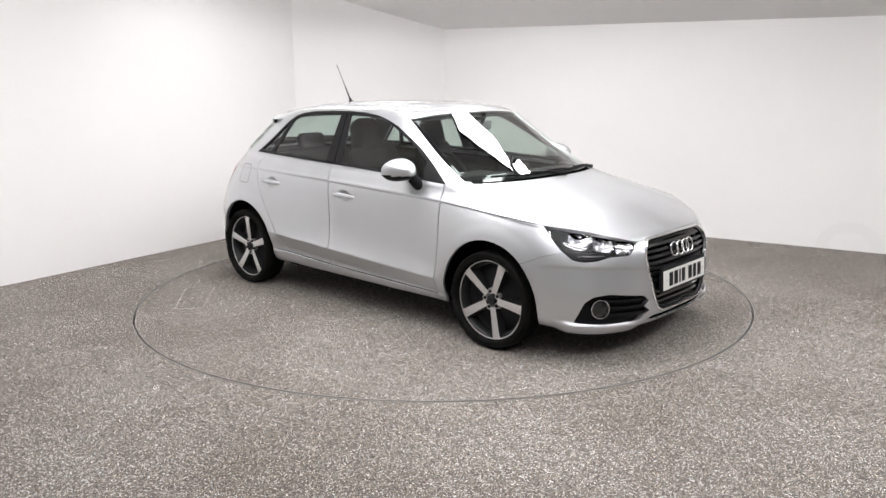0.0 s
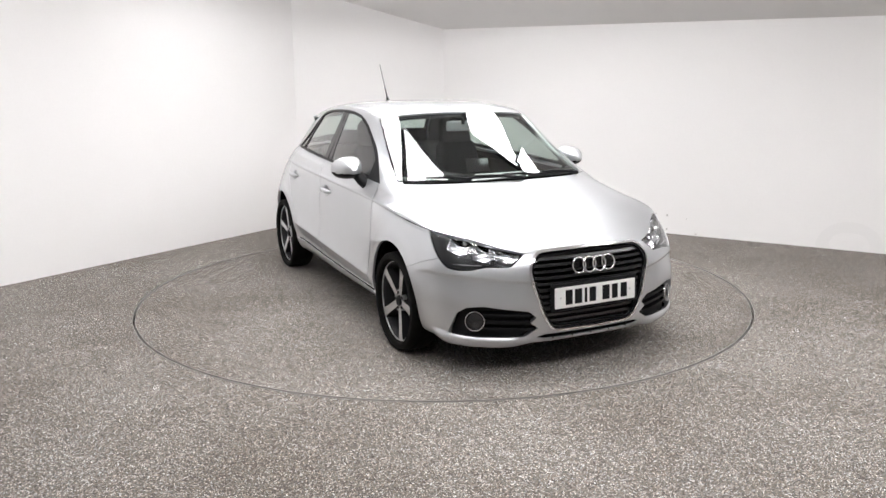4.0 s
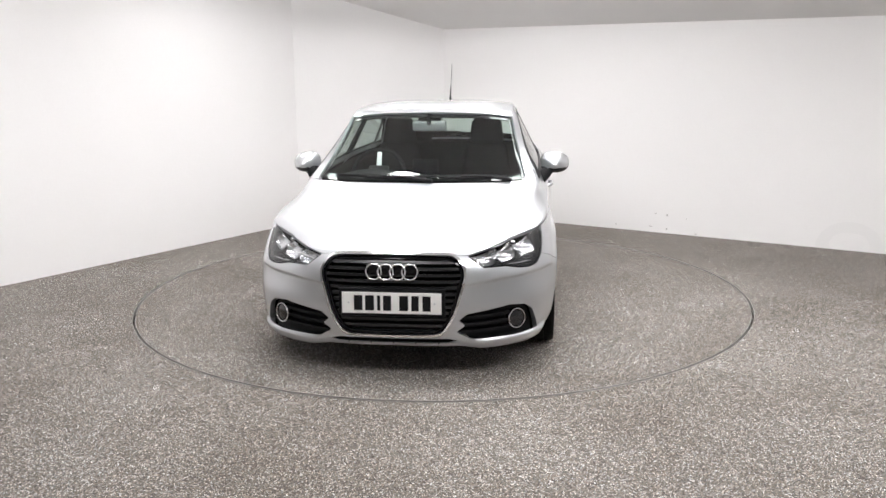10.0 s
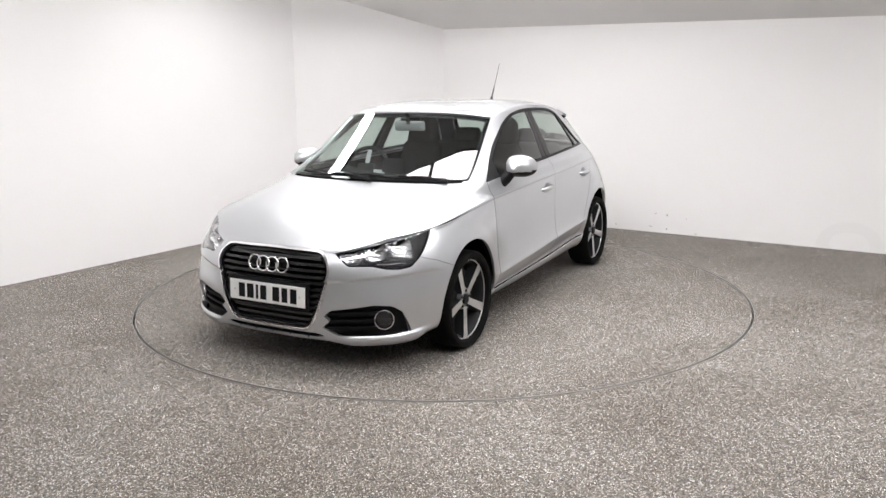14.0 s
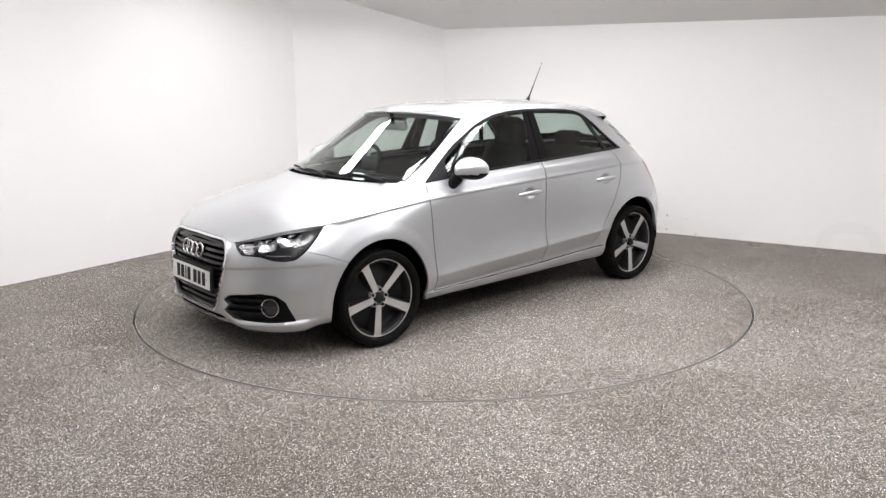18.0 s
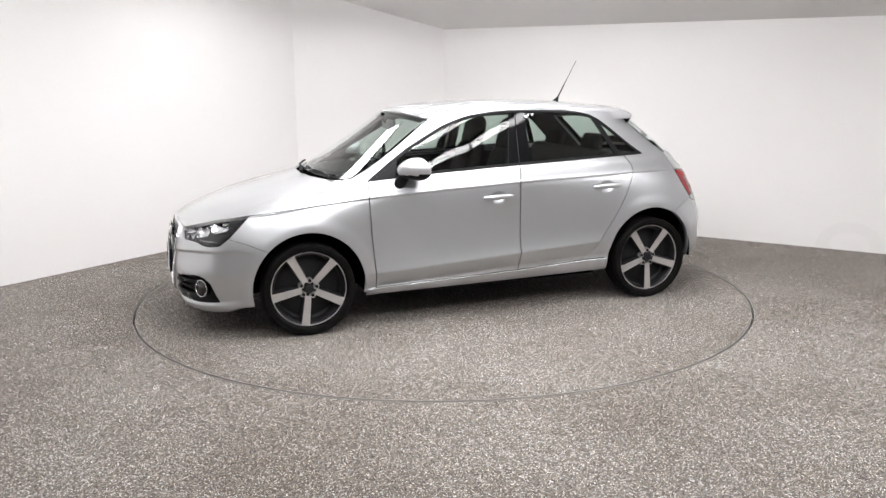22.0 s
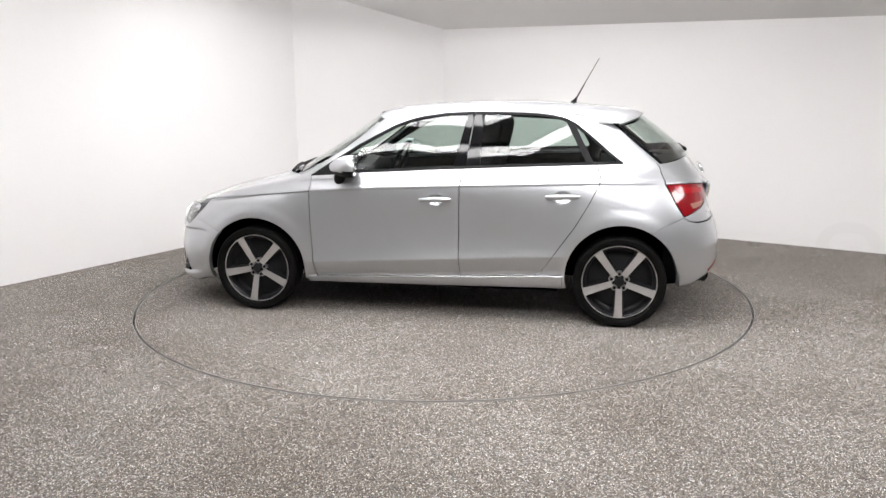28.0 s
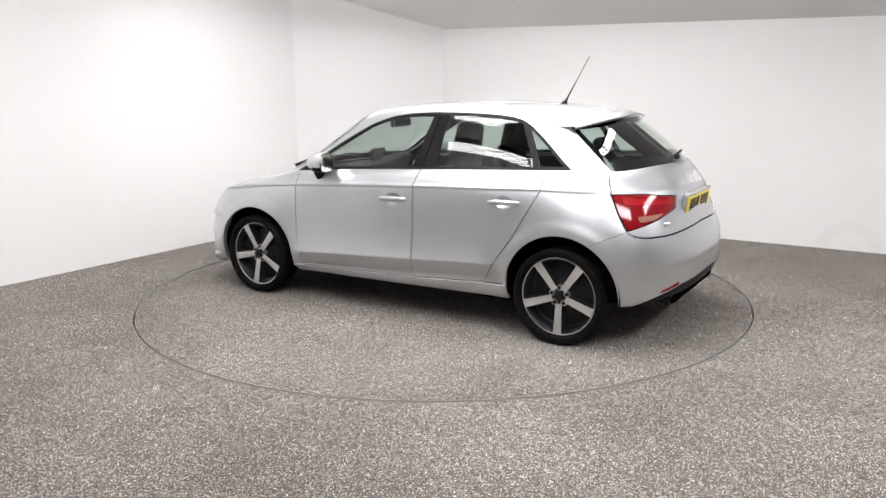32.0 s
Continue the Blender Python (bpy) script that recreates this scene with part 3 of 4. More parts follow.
def rounded(points, r, seg=5):
    """A closed outline with its corners rounded by about r."""
    q = [Vector(p) for p in points]
    out = []
    for i, p in enumerate(q):
        a, b = q[i - 1] - p, q[(i + 1) % len(q)] - p
        ra = min(r, a.length * 0.45)
        rb = min(r, b.length * 0.45)
        s, e = p + a.normalized() * ra, p + b.normalized() * rb
        for k in range(seg + 1):
            t = k / seg
            out.append(tuple(s * (1 - t) ** 2 + p * 2 * t * (1 - t) + e * t * t))
    return out

# ---- the car ----
car = thing("car", "silver metallic five-door hatchback parked on the turntable", "car")
GAP = 0.0030
REDBRIGHT = mat("bright_red_lens", (0.37, 0.010, 0.015), 0.1, 0, spec=0.4)
FOGGLASS = mat("smoky_lamp_glass", (0.02, 0.02, 0.022), 0.08, 0.1, 0.4)


def arch_cut(s, extra=0.0):
    for cx, cz, r in ARCHES:
        s = s.keep(np.maximum(np.hypot(s.x - cx, s.z - cz) - r - extra, 0.6 * np.where(s.z > 0.12, -1, 1)))
    return s


HOOD_EDGE = [(0, .687), (.5, .685), (.8, .680), (.95, .673), (1.05, .667), (1.2, .666), (1.7, .699), (2.3, .730), (3.7, .769), (4.0, .777), (5, .811), (6, .838)]
LAMP = [(1.19, .6645), (1.7, .6985), (2.3, .7295), (3.0, .7488), (3.72, .7685), (3.42, .70), (3.1, .638), (2.8, .592), (2.5, .582), (2.2, .585), (1.9, .601), (1.47, .602)]
BUMPER_TOP = [(3.0, .640), (3.1, .635), (3.6, .606), (4.0, .562), (4.3, .53)]
FRONT_EDGE = [(.20, .798), (.30, .803), (.60, .824), (.836, .831), (.95, .822)]
MID_EDGE = [(.25, -.205), (.50, -.200), (.886, -.204), (1.0, -.228), (1.36, -.272)]
REAR_EDGE = [(.30, -.62), (.312, -.68), (.34, -.738), (.42, -.790), (.50, -.845), (.64, -.945), (.79, -1.032), (.915, -1.095), (.96, -1.098), (1.03, -1.074), (1.06, -1.06)]
DOOR_LOW = [(.80, .257), (-.205, .291), (-.713, .318), (-1.0, .33)]
GLAZING = [(.835, .937), (.40, .968), (-.023, .990), (-.60, 1.012), (-1.245, 1.031), (-1.16, 1.095), (-1.007, 1.225), (-.93, 1.282), (-.862, 1.316), (-.78, 1.335), (-.67, 1.347), (-.45, 1.356), (-.24, 1.357), (-.08, 1.350), (.08, 1.330), (.18, 1.303), (.275, 1.268), (.42, 1.193), (.52, 1.139), (.68, 1.04)]
TAIL_LAMP = [(11.03, .909), (12.0, .905), (13.12, .876), (13.02, .808), (12.5, .772), (12.0, .742), (11.5, .712), (11.25, .81)]
KU, KR = 0.27, 0.25


def lamp_sdf(s):
    return polygon(s.u * KU, s.z, [(a * KU, b) for a, b in LAMP])


def tail_sdf(s):
    return polygon(s.u * KR, s.z, [(a * KR, b) for a, b in TAIL_LAMP])


def glazing_sdf(s):
    return np.where(s.u > 4.4, polygon(s.x, s.z, GLAZING), -1.0)


def screen_sdf(s):
    """Positive inside the windscreen."""
    side_edge = (line(s.v, [(9, 4.36), (10, 4.28), (11, 4.12)]) - s.u) * 0.06
    return np.minimum(np.minimum(side_edge, (s.v - 9.06) * 0.16), (10.93 - s.v) * 0.2)


def tailgate_sdf(s):
    """Positive inside the tailgate, its glass and the lamps that it carries."""
    edge = np.where(s.z > .909, (s.u - line(s.v, [(6, 11.0), (8.8, 11.12), (10.7, 11.0), (11.4, 11.0)])) * 0.2, (s.u - line(s.z, [(.66, 11.78), (.712, 11.47), (.81, 11.22), (.909, 11.0)])) * 0.2)
    low = s.z - line(s.u, [(11.4, .703), (11.6, .685), (11.9, .672), (12.6, .672), (14, .690)])
    return np.minimum(np.minimum(edge, low), (11.05 - s.v) * 0.2)


B = arch_cut(HALF.where(lambda s: s.v - 0.85))
side = B.where(lambda s: -lamp_sdf(s) - 0.001)

# bonnet
hood = B.where(lambda s: np.minimum(s.v - 4, 7 - s.u)).where(lambda s: s.z - line(s.u, HOOD_EDGE) - 0.0004 - 0.0016 * step(3.2, 4.2, s.u)).where(lambda s: (8.96 - s.v) * .12).where(lambda s: s.x - line(s.z, FRONT_EDGE) - GAP)
panel("bonnet", hood, PAINT, car, "mid", 0.02)

# front wings
wing = side.where(lambda s: s.x - line(s.z, FRONT_EDGE) - GAP).where(lambda s: line(s.u, HOOD_EDGE) - s.z - GAP).where(lambda s: np.maximum(s.z - line(s.u, BUMPER_TOP) - 0.0011, s.u - 4.35)).where(lambda s: s.u - 2.9).where(lambda s: s.z - .235)
panel("front_wing", wing, PAINT, car, "both", 0.015)

# front bumper with its openings
GRILLE = rounded([(.02, .682), (.330, .674), (.392, .590), (.328, .360), (.262, .249), (.02, .244), (-.3, .244), (-.3, .682)], 0.05)
FOG = rounded([(1.17, .366), (1.9, .399), (2.27, .392), (2.52, .36), (2.80, .245), (2.0, .230), (1.22, .226), (1.0, .270), (1.14, .303), (1.04, .331)], 0.012)
FOGK = [(a * KU, b) for a, b in FOG]


def slot_sdf(s):
    return polygon(s.y, s.z, [(-.2, .2065), (.29, .2065), (.345, .219), (.29, .233), (-.2, .232)])


bumper = side.where(lambda s: 4.36 - s.u).where(lambda s: np.where(s.u < 2.98, 1, line(s.u, BUMPER_TOP) - s.z - 0.0011)).where(lambda s: np.where(s.u < 3, line(s.u, HOOD_EDGE) - s.z - 0.0012, 1)).where(lambda s: 0.001 - polygon(s.y, s.z, GRILLE)).where(lambda s: -polygon(s.u * KU, s.z, FOGK)).where(lambda s: np.where(s.u < 2, -slot_sdf(s), 1))
front_bumper, = panel("front_bumper", bumper, PAINT, car, "mid", 0.03)

# doors, sills, rear quarters
lower = B.where(lambda s: -glazing_sdf(s)).where(lambda s: s.u - 4.5)
doors_front = lower.where(lambda s: line(s.z, FRONT_EDGE) - s.x - GAP).where(lambda s: s.x - line(s.z, MID_EDGE) - GAP).where(lambda s: s.z - line(s.x, DOOR_LOW) - GAP).where(lambda s: (9.3 - s.v) * .1)
front_doors = panel("front_door", doors_front, PAINT, car, "both", 0.03)
doors_rear = lower.where(lambda s: line(s.z, MID_EDGE) - s.x - GAP).where(lambda s: s.x - line(s.z, REAR_EDGE) - GAP).where(lambda s: s.z - line(s.x, DOOR_LOW) - GAP).where(lambda s: (9.3 - s.v) * .1)
rear_doors = panel("rear_door", doors_rear, PAINT, car, "both", 0.03)
sill = B.where(lambda s: line(s.x, DOOR_LOW) - s.z - GAP).where(lambda s: .862 - s.x).where(lambda s: s.x + .872)
panel("sill", sill, PAINT, car, "both", 0.02)

REAR_BUMPER = [(10.6, .60), (10.9, .646), (11.45, .705), (11.6, .683), (11.9, .669), (12.6, .669), (14, .687)]
BUMPER_LOW = [(11.3, .240), (11.55, .262), (11.9, .30), (12.2, .329), (12.8, .371), (14, .40)]
quarter = B.where(lambda s: s.u - 7.5).where(lambda s: np.maximum(line(s.z, REAR_EDGE) - s.x - GAP, (s.v - 8.95) * .1)).where(lambda s: np.maximum(s.z - line(s.x, DOOR_LOW) - GAP, -.874 - s.x)).where(lambda s: -tailgate_sdf(s) - GAP).where(lambda s: -glazing_sdf(s)).where(lambda s: np.maximum(s.z - line(s.u, REAR_BUMPER) - 0.0011, 10.4 - s.u)).where(lambda s: np.minimum(11.2 - s.v, 1) * .2).where(lambda s: 12.2 - s.u).where(lambda s: -.7 - s.x)
panel("rear_quarter", quarter, PAINT, car, "both", 0.015)
rear = B.where(lambda s: s.u - 10.4).where(lambda s: line(s.u, REAR_BUMPER) - s.z - 0.0011 - 0.0019 * step(11.3, 11.6, s.u)).where(lambda s: s.z - line(s.u, BUMPER_LOW))
rear_bumper, = panel("rear_bumper", rear, PAINT, car, "mid", 0.025)
diffuser = B.where(lambda s: s.u - 11.75).where(lambda s: line(s.u, BUMPER_LOW) - s.z)
panel("rear_diffuser", diffuser.moved(-0.012), BLACK, rear_bumper, "mid", 0.02, "black plastic lower bumper insert")

# side frames over the doors: windscreen pillar and roof rail
rail = B.where(lambda s: (s.v - 8.9) * .1).where(lambda s: (11.2 - s.v) * .2).where(lambda s: -screen_sdf(s) - GAP).where(lambda s: -glazing_sdf(s)).where(lambda s: s.x + .70).where(lambda s: s.u - 4.02).where(lambda s: np.maximum(s.z - .944, (s.v - 9.3) * .1))
panel("roof_rail", rail, PAINT, car, "both", 0.012)
roof = HALF.where(lambda s: (s.v - 10.95) * .2).where(lambda s: np.maximum((s.v - 11.215) * .2, np.where(s.u < 8, 4.0 - s.u, s.u - 11.0) * .2)).where(lambda s: s.x + 1.075 + .10 * (1 - (s.y / .5) ** 2))
panel("roof", roof, PAINT, car, "mid", 0.012)
cowl = B.where(lambda s: (s.v - 8.8) * .1).where(lambda s: (9.12 - s.v) * .1).where(lambda s: 4.75 - s.u)
panel("cowl", cowl.moved(-0.014), DARK, car, "mid", 0.0, "black plastic scuttle panel")

# windscreen
scr = HALF.where(screen_sdf)
windscreen, = panel("windscreen", scr.fair(0, True).moved(0.004), SCREEN, car, "mid", 0.0, "laminated windscreen glass")
band = scr.where(lambda s: 0.028 - screen_sdf(s))
panel("black_border", band.moved(-0.012), GLOSSBLACK, windscreen, "mid", 0.0)

# tailgate, glass, lamps
gate = HALF.where(lambda s: s.u - 10.8).where(lambda s: tailgate_sdf(s) - GAP)
rear_glass_sdf = lambda s: np.minimum(np.minimum((s.v - 8.78 + .10 * step(12.5, 14, s.u)) * .1, (s.u - line(s.v, [(8.8, 11.2), (10.7, 11.06)])) * .2), (10.98 - s.v) * .2)
tailgate, = panel("tailgate", gate.where(lambda s: -rear_glass_sdf(s)).where(lambda s: -tail_sdf(s) - GAP), PAINT, car, "mid", 0.02)
rw = gate.where(rear_glass_sdf)
rear_window, = panel("rear_window", rw.fair(0, True, -1.0).moved(0.004), GLASS, tailgate, "mid", 0.0)
panel("rear_glass_border", rw.where(lambda s: 0.055 - rear_glass_sdf(s)).moved(-0.012), GLOSSBLACK, tailgate, "mid", 0.0, "black ceramic glass border")
tail = HALF.where(lambda s: s.u - 10.8).where(lambda s: tail_sdf(s) - GAP)
for lamp, lamp_sheet in zip(panel("tail_lamp", tail, REDLENS, car, "both", 0.02, "red tail lamp with a pale lower segment"), ("left", "right")):
    pale = tail.where(lambda s: polygon(s.u * KR, s.z, rounded([(11.75 * KR, .786), (12.6 * KR, .793), (12.25 * KR, .763), (11.82 * KR, .755)], .008)))
    panel("clear_segment", pale, CLEARRED, lamp, lamp_sheet, 0.004, lift=0.003)
    glowbar = tail.where(lambda s: polygon(s.u * KR, s.z, rounded([(11.25 * KR, .892), (12.95 * KR, .862), (12.9 * KR, .838), (11.4 * KR, .852)], .008)))
    panel("bright_segment", glowbar, REDBRIGHT, lamp, lamp_sheet, 0.004, lift=0.002)

# side glazing: black surround, panes, pillars
gz = HALF.where(lambda s: s.u - 4.4).where(glazing_sdf)
surround = gz.where(lambda s: 0.017 - glazing_sdf(s))
MIDP = lambda s, off: s.x - line(s.z, MID_EDGE) - off
for k, (sd, fd, rd) in enumerate((("left", front_doors[0], rear_doors[0]), ("right", front_doors[1], rear_doors[1]))):
    inner = gz.where(lambda s: glazing_sdf(s) - 0.017)
    # front door pane and its rear post
    fpost = lambda s: s.x - line(s.z, [(1.0, -.150), (1.335, -.222)])
    panel("window_trim", surround.where(lambda s: MIDP(s, GAP)), BLACK, fd, sd, 0.012, "matt black window trim", 0.002)
    panel("window_trim", surround.where(lambda s: -MIDP(s, -GAP)).where(lambda s: s.x - line(s.z, [(1.02, -1.058), (1.32, -.90)])), BLACK, rd, sd, 0.012, "matt black window trim", 0.002)
    panel("quarter_trim", surround.where(lambda s: line(s.z, [(1.02, -1.061), (1.32, -.903)]) - s.x), BLACK, car, sd, 0.012, "matt black window trim", 0.002)
    tri_post = lambda s: line(s.z, [(.94, .655), (1.10, .60)]) - s.x
    front_pane = inner.where(fpost).where(tri_post)
    panel("window_glass", front_pane.fair(1), GLASS, fd, sd, 0.0, "tinted side window glass", -0.005)
    panel("corner_plate", inner.where(lambda s: -tri_post(s)), BLACK, fd, sd, 0.006, "black corner plate behind the mirror")
    panel("pillar_cover", inner.where(lambda s: -fpost(s)).where(lambda s: MIDP(s, GAP)).fair(1, fit=front_pane), GLOSSBLACK, fd, sd, 0.01, "gloss black door pillar cover", -0.003)
    rpost = lambda s: line(s.z, [(1.0, -.328), (1.34, -.332)]) - s.x
    rear_end = lambda s: s.x - line(s.z, [(1.04, -1.004), (1.315, -.858)])
    qfront = lambda s: line(s.z, [(1.035, -1.052), (1.295, -.915)]) - s.x
    rear_pane = inner.where(rpost).where(rear_end)
    panel("window_glass", rear_pane.fair(1), GLASS, rd, sd, 0.0, "tinted side window glass", -0.005)
    panel("pillar_cover", inner.where(lambda s: -MIDP(s, -GAP)).where(lambda s: -rpost(s)).fair(1, fit=rear_pane), GLOSSBLACK, rd, sd, 0.01, "gloss black door pillar cover", -0.003)
    panel("rear_frame", inner.where(lambda s: -rear_end(s)).where(lambda s: -qfront(s)), BLACK, rd, sd, 0.008, "black rear window frame", 0.001)
    panel("quarter_window", inner.where(lambda s: qfront(s) - 0.004).fair(1), GLASS, car, sd, 0.0, "small fixed tinted quarter glass", -0.005)

# linings seen through the glass, and the dark structure behind the gaps
panel("headliner", HALF.where(lambda s: (s.v - 10.9) * .2).moved(-0.035), TRIMGREY, car, "mid", 0.0, "dark grey roof lining")
panel("pillar_lining", rail.moved(-0.03), TRIMGREY, car, "both", 0.0)
panel("quarter_lining", quarter.where(lambda s: s.v - 8.5).moved(-0.03), TRIMGREY, car, "both", 0.0)
inner_low = HALF.where(lambda s: (s.v - 0.9)).where(lambda s: (8.95 - s.v)).where(lambda s: s.u - 4.6).where(lambda s: 11.1 - s.u)
panel("door_lining", arch_cut(inner_low, 0.02).moved(-0.055), TRIMGREY, car, "both", 0.0)
panel("inner_shell", arch_cut(HALF.where(lambda s: s.v - 0.9).where(lambda s: 8.6 - s.v), 0.006).where(lambda s: s.u - 3.6).where(lambda s: 11.3 - s.u).moved(-0.022), DARK, car, "mid", 0.0)
panel("rear_shell", HALF.where(lambda s: s.u - 11.0).where(lambda s: 8.6 - s.v).where(lambda s: s.v - 0.9).moved(-0.024), DARK, car, "mid", 0.0)

# underbody and wheel housings
part("underbody", box((1.5, 0.74, 0.12), bm=box((1.70, 1.44, 0.12), (-0.01, 0, 0.245), 0.03), at=(1.0, 0, 0.245)), DARK, car)
part("rear_underbody", box((1.0, 0.9, 0.14), (-1.32, 0, 0.30), 0.03), DARK, car)
part("engine_bay", box((0.85, 1.05, 0.34), (1.42, 0, 0.42), 0.05), DARK, car)
for cx, cz, r in ARCHES:
    for sy in (1, -1):
        hb = bmesh.new()
        rr = r + 0.012
        arc = [(math.radians(-6 + 192 * i / 30)) for i in range(31)]
        ins = [hb.verts.new((rr * math.cos(q), -0.36 * sy, rr * math.sin(q))) for q in arc]
        outs = [hb.verts.new((rr * math.cos(q), 0.0, rr * math.sin(q))) for q in arc]
        for i in range(30):
            hb.faces.new((ins[i], ins[i + 1], outs[i + 1], outs[i]))
        hb.faces.new(ins)
        w = part("wheel_housing", hb, DARK, car)
        w.matrix_basis = pose(cx, sy * 0.80, cz)


# ---- wheels ----
def spoke_mesh(top):
    """One tapered spoke along +x in the wheel plane (z outwards)."""
    bm = bmesh.new()
    stations = ((0.045, 0.020, 0.046), (0.10, 0.0215, 0.048), (0.16, 0.0235, 0.050), (0.205, 0.0255, 0.052), (0.2305, 0.0285, 0.050))
    rows = []
    for r, hw, h in stations:
        dip = -0.010 * (1 - (r / 0.2305)) * 2.0
        z = h + dip * 0.6
        if top:
            rows.append([(r, -hw, z), (r, -hw * 0.3, z + 0.0016), (r, hw * 0.3, z + 0.0016), (r, hw, z)])
        else:
            rows.append([(r, -hw - 0.010, z - 0.055), (r, -hw, z - 0.0005), (r, hw, z - 0.0005), (r, hw + 0.010, z - 0.055)])
    vs = [[bm.verts.new(p) for p in row] for row in rows]
    for a, b in zip(vs, vs[1:]):
        for i in range(3):
            bm.faces.new((a[i], b[i], b[i + 1], a[i + 1]))
    bmesh.ops.recalc_face_normals(bm, faces=bm.faces)
    return bm


def make_wheel(name):
    w = part(name, lathe([(0.0, 0.012), (0.06, 0.010), (0.19, -0.03), (0.208, -0.02), (0.216, 0.03), (0.226, 0.043), (0.2318, 0.047)], 72), RIMGREY, car, "five-spoke diamond-cut alloy wheel with a dark rim")
    smooth(w, 35)
    lip = smooth(part("rim_lip", lathe([(0.2300, 0.046), (0.2312, 0.0510), (0.2352, 0.0520), (0.2372, 0.0470), (0.2372, 0.03)], 96), ALU, w, "bright machined rim lip"))
    tyre = smooth(part("tyre", lathe([(0.222, -0.085), (0.2582, -0.106), (0.2782, -0.103), (0.2886, -0.09), (0.2916, -0.07), (0.292, -0.03), (0.2874, -0.028), (0.2874, -0.02), (0.292, -0.018), (0.292, 0.018), (0.2874, 0.02), (0.2874, 0.028), (0.292, 0.03), (0.2916, 0.0488), (0.2886, 0.0651), (0.2824, 0.0733), (0.2799, 0.0766), (0.2766, 0.077), (0.2632, 0.0788), (0.2582, 0.0773), (0.2524, 0.077), (0.2449, 0.0703), (0.2395, 0.0533), (0.2365, 0.0355), (0.232, 0.0296)], 96), RUBBER, w, "black low-profile road tyre"), 30)
    for k in range(5):
        rot = Matrix.Rotation(math.radians(72 * k), 4, "Z")
        sp = smooth(part("spoke", spoke_mesh(False), RIMGREY, w), 30)
        sp.matrix_basis = rot
        fc = smooth(part("spoke_face", spoke_mesh(True), ALU, w, "machined bright spoke face"), 30)
        fc.matrix_basis = rot
        a = math.radians(72 * k + 36)
        bolt = part("wheel_bolt", lathe([(0.0, 0.041), (0.0085, 0.041), (0.0095, 0.038), (0.0095, 0.012)], 6), RIMGREY, w)
        bolt.matrix_basis = Matrix.Translation((0.050 * math.cos(a), 0.050 * math.sin(a), 0))
        seat = smooth(part("bolt_seat", lathe([(0.0115, 0.012), (0.0125, 0.036), (0.0165, 0.037), (0.021, 0.012)], 16), ALU, w))
        seat.matrix_basis = bolt.matrix_basis.copy()
    smooth(part("centre_cap", lathe([(0.0, 0.047), (0.024, 0.0465), (0.0295, 0.043), (0.031, 0.030), (0.034, 0.012)], 32), RIMGREY, w, "round dark centre cap"))
    smooth(part("cap_ring", lathe([(0.0, 0.0486), (0.012, 0.0486), (0.020, 0.0476)], 24), TRIMGREY, w))
    smooth(part("brake_disc", lathe([(0.05, -0.045), (0.135, -0.045), (0.138, -0.05), (0.138, -0.068), (0.05, -0.068)], 48), mat_disc, w, "worn steel brake disc"))
    part("brake_caliper", box((0.07, 0.13, 0.07), (0.125, 0, -0.055), 0.012), TRIMGREY, w)
    valve = part("valve", tube([(0.205, 0.02, 0.0), (0.195, 0.02, 0.03)], 0.0035, 8), BLACK, w)
    return w


mat_disc = speckle(mat("brake_steel", (0.25, 0.23, 0.22), 0.35, 0.8), 300, 20, (0.18, 0.16, 0.15), (0.32, 0.31, 0.30))
SPIN = {(1, 1): -8.0, (-1, 1): 0.0, (1, -1): -13.0, (-1, -1): -36.0}
for (sx, sy), spin in SPIN.items():
    wheel = make_wheel("wheel")
    # local z of the wheel points outwards; one spoke hangs about straight down
    base = pose(sx * WB, sy * 0.772, 0.2935, -90 * sy, 0, 0)
    wheel.matrix_basis = base @ Matrix.Rotation(math.radians(-90 * -sy + sy * spin), 4, "Z")


# ---- front end ----
def front_x(y, z):
    """How far forward the nose stands at a given width and height."""
    m = (GU < 2.4) & (GV > 0.6) & (GV < 6.4)
    d = (SURF[..., 1][m] - abs(y)) ** 2 + (SURF[..., 2][m] - z) ** 2
    return float(SURF[..., 0][m][d.argmin()])


gfill = B.where(lambda s: 2.2 - s.u).where(lambda s: 6.6 - s.v).where(lambda s: polygon(s.y, s.z, GRILLE))
grille, = panel("grille", gfill.moved(-0.055), DARK, car, "mid", 0.0, "black slatted shield grille with a chrome frame")
frame_sheet = gfill.where(lambda s: 0.0115 - polygon(s.y, s.z, GRILLE))
panel("chrome_frame", frame_sheet, BRIGHTTRIM, grille, "mid", 0.012, "polished chrome grille frame", 0.012)
panel("grille_surround", gfill.where(lambda s: 0.026 - polygon(s.y, s.z, GRILLE)).where(lambda s: polygon(s.y, s.z, GRILLE) - 0.0108), GLOSSBLACK, grille, "mid", 0.03, "", -0.006)
for z0 in (.640, .606, .572, .538, .504, .470, .436, .402, .368, .334, .300, .268):
    slat = gfill.where(lambda s: polygon(s.y, s.z, GRILLE) - 0.022).where(lambda s: 0.0075 - np.abs(s.z - z0))
    panel("slat", slat.moved(-0.010 if .53 < z0 else -0.016), GRILLEBLACK, grille, "mid", 0.028)
plate_mount = part("plate_mount", box((0.016, 0.56, 0.15), (front_x(0, .43) + 0.000, 0, .432), 0.006, pose(0, 0, 0, 0, -3, 0)), BLACK, grille)


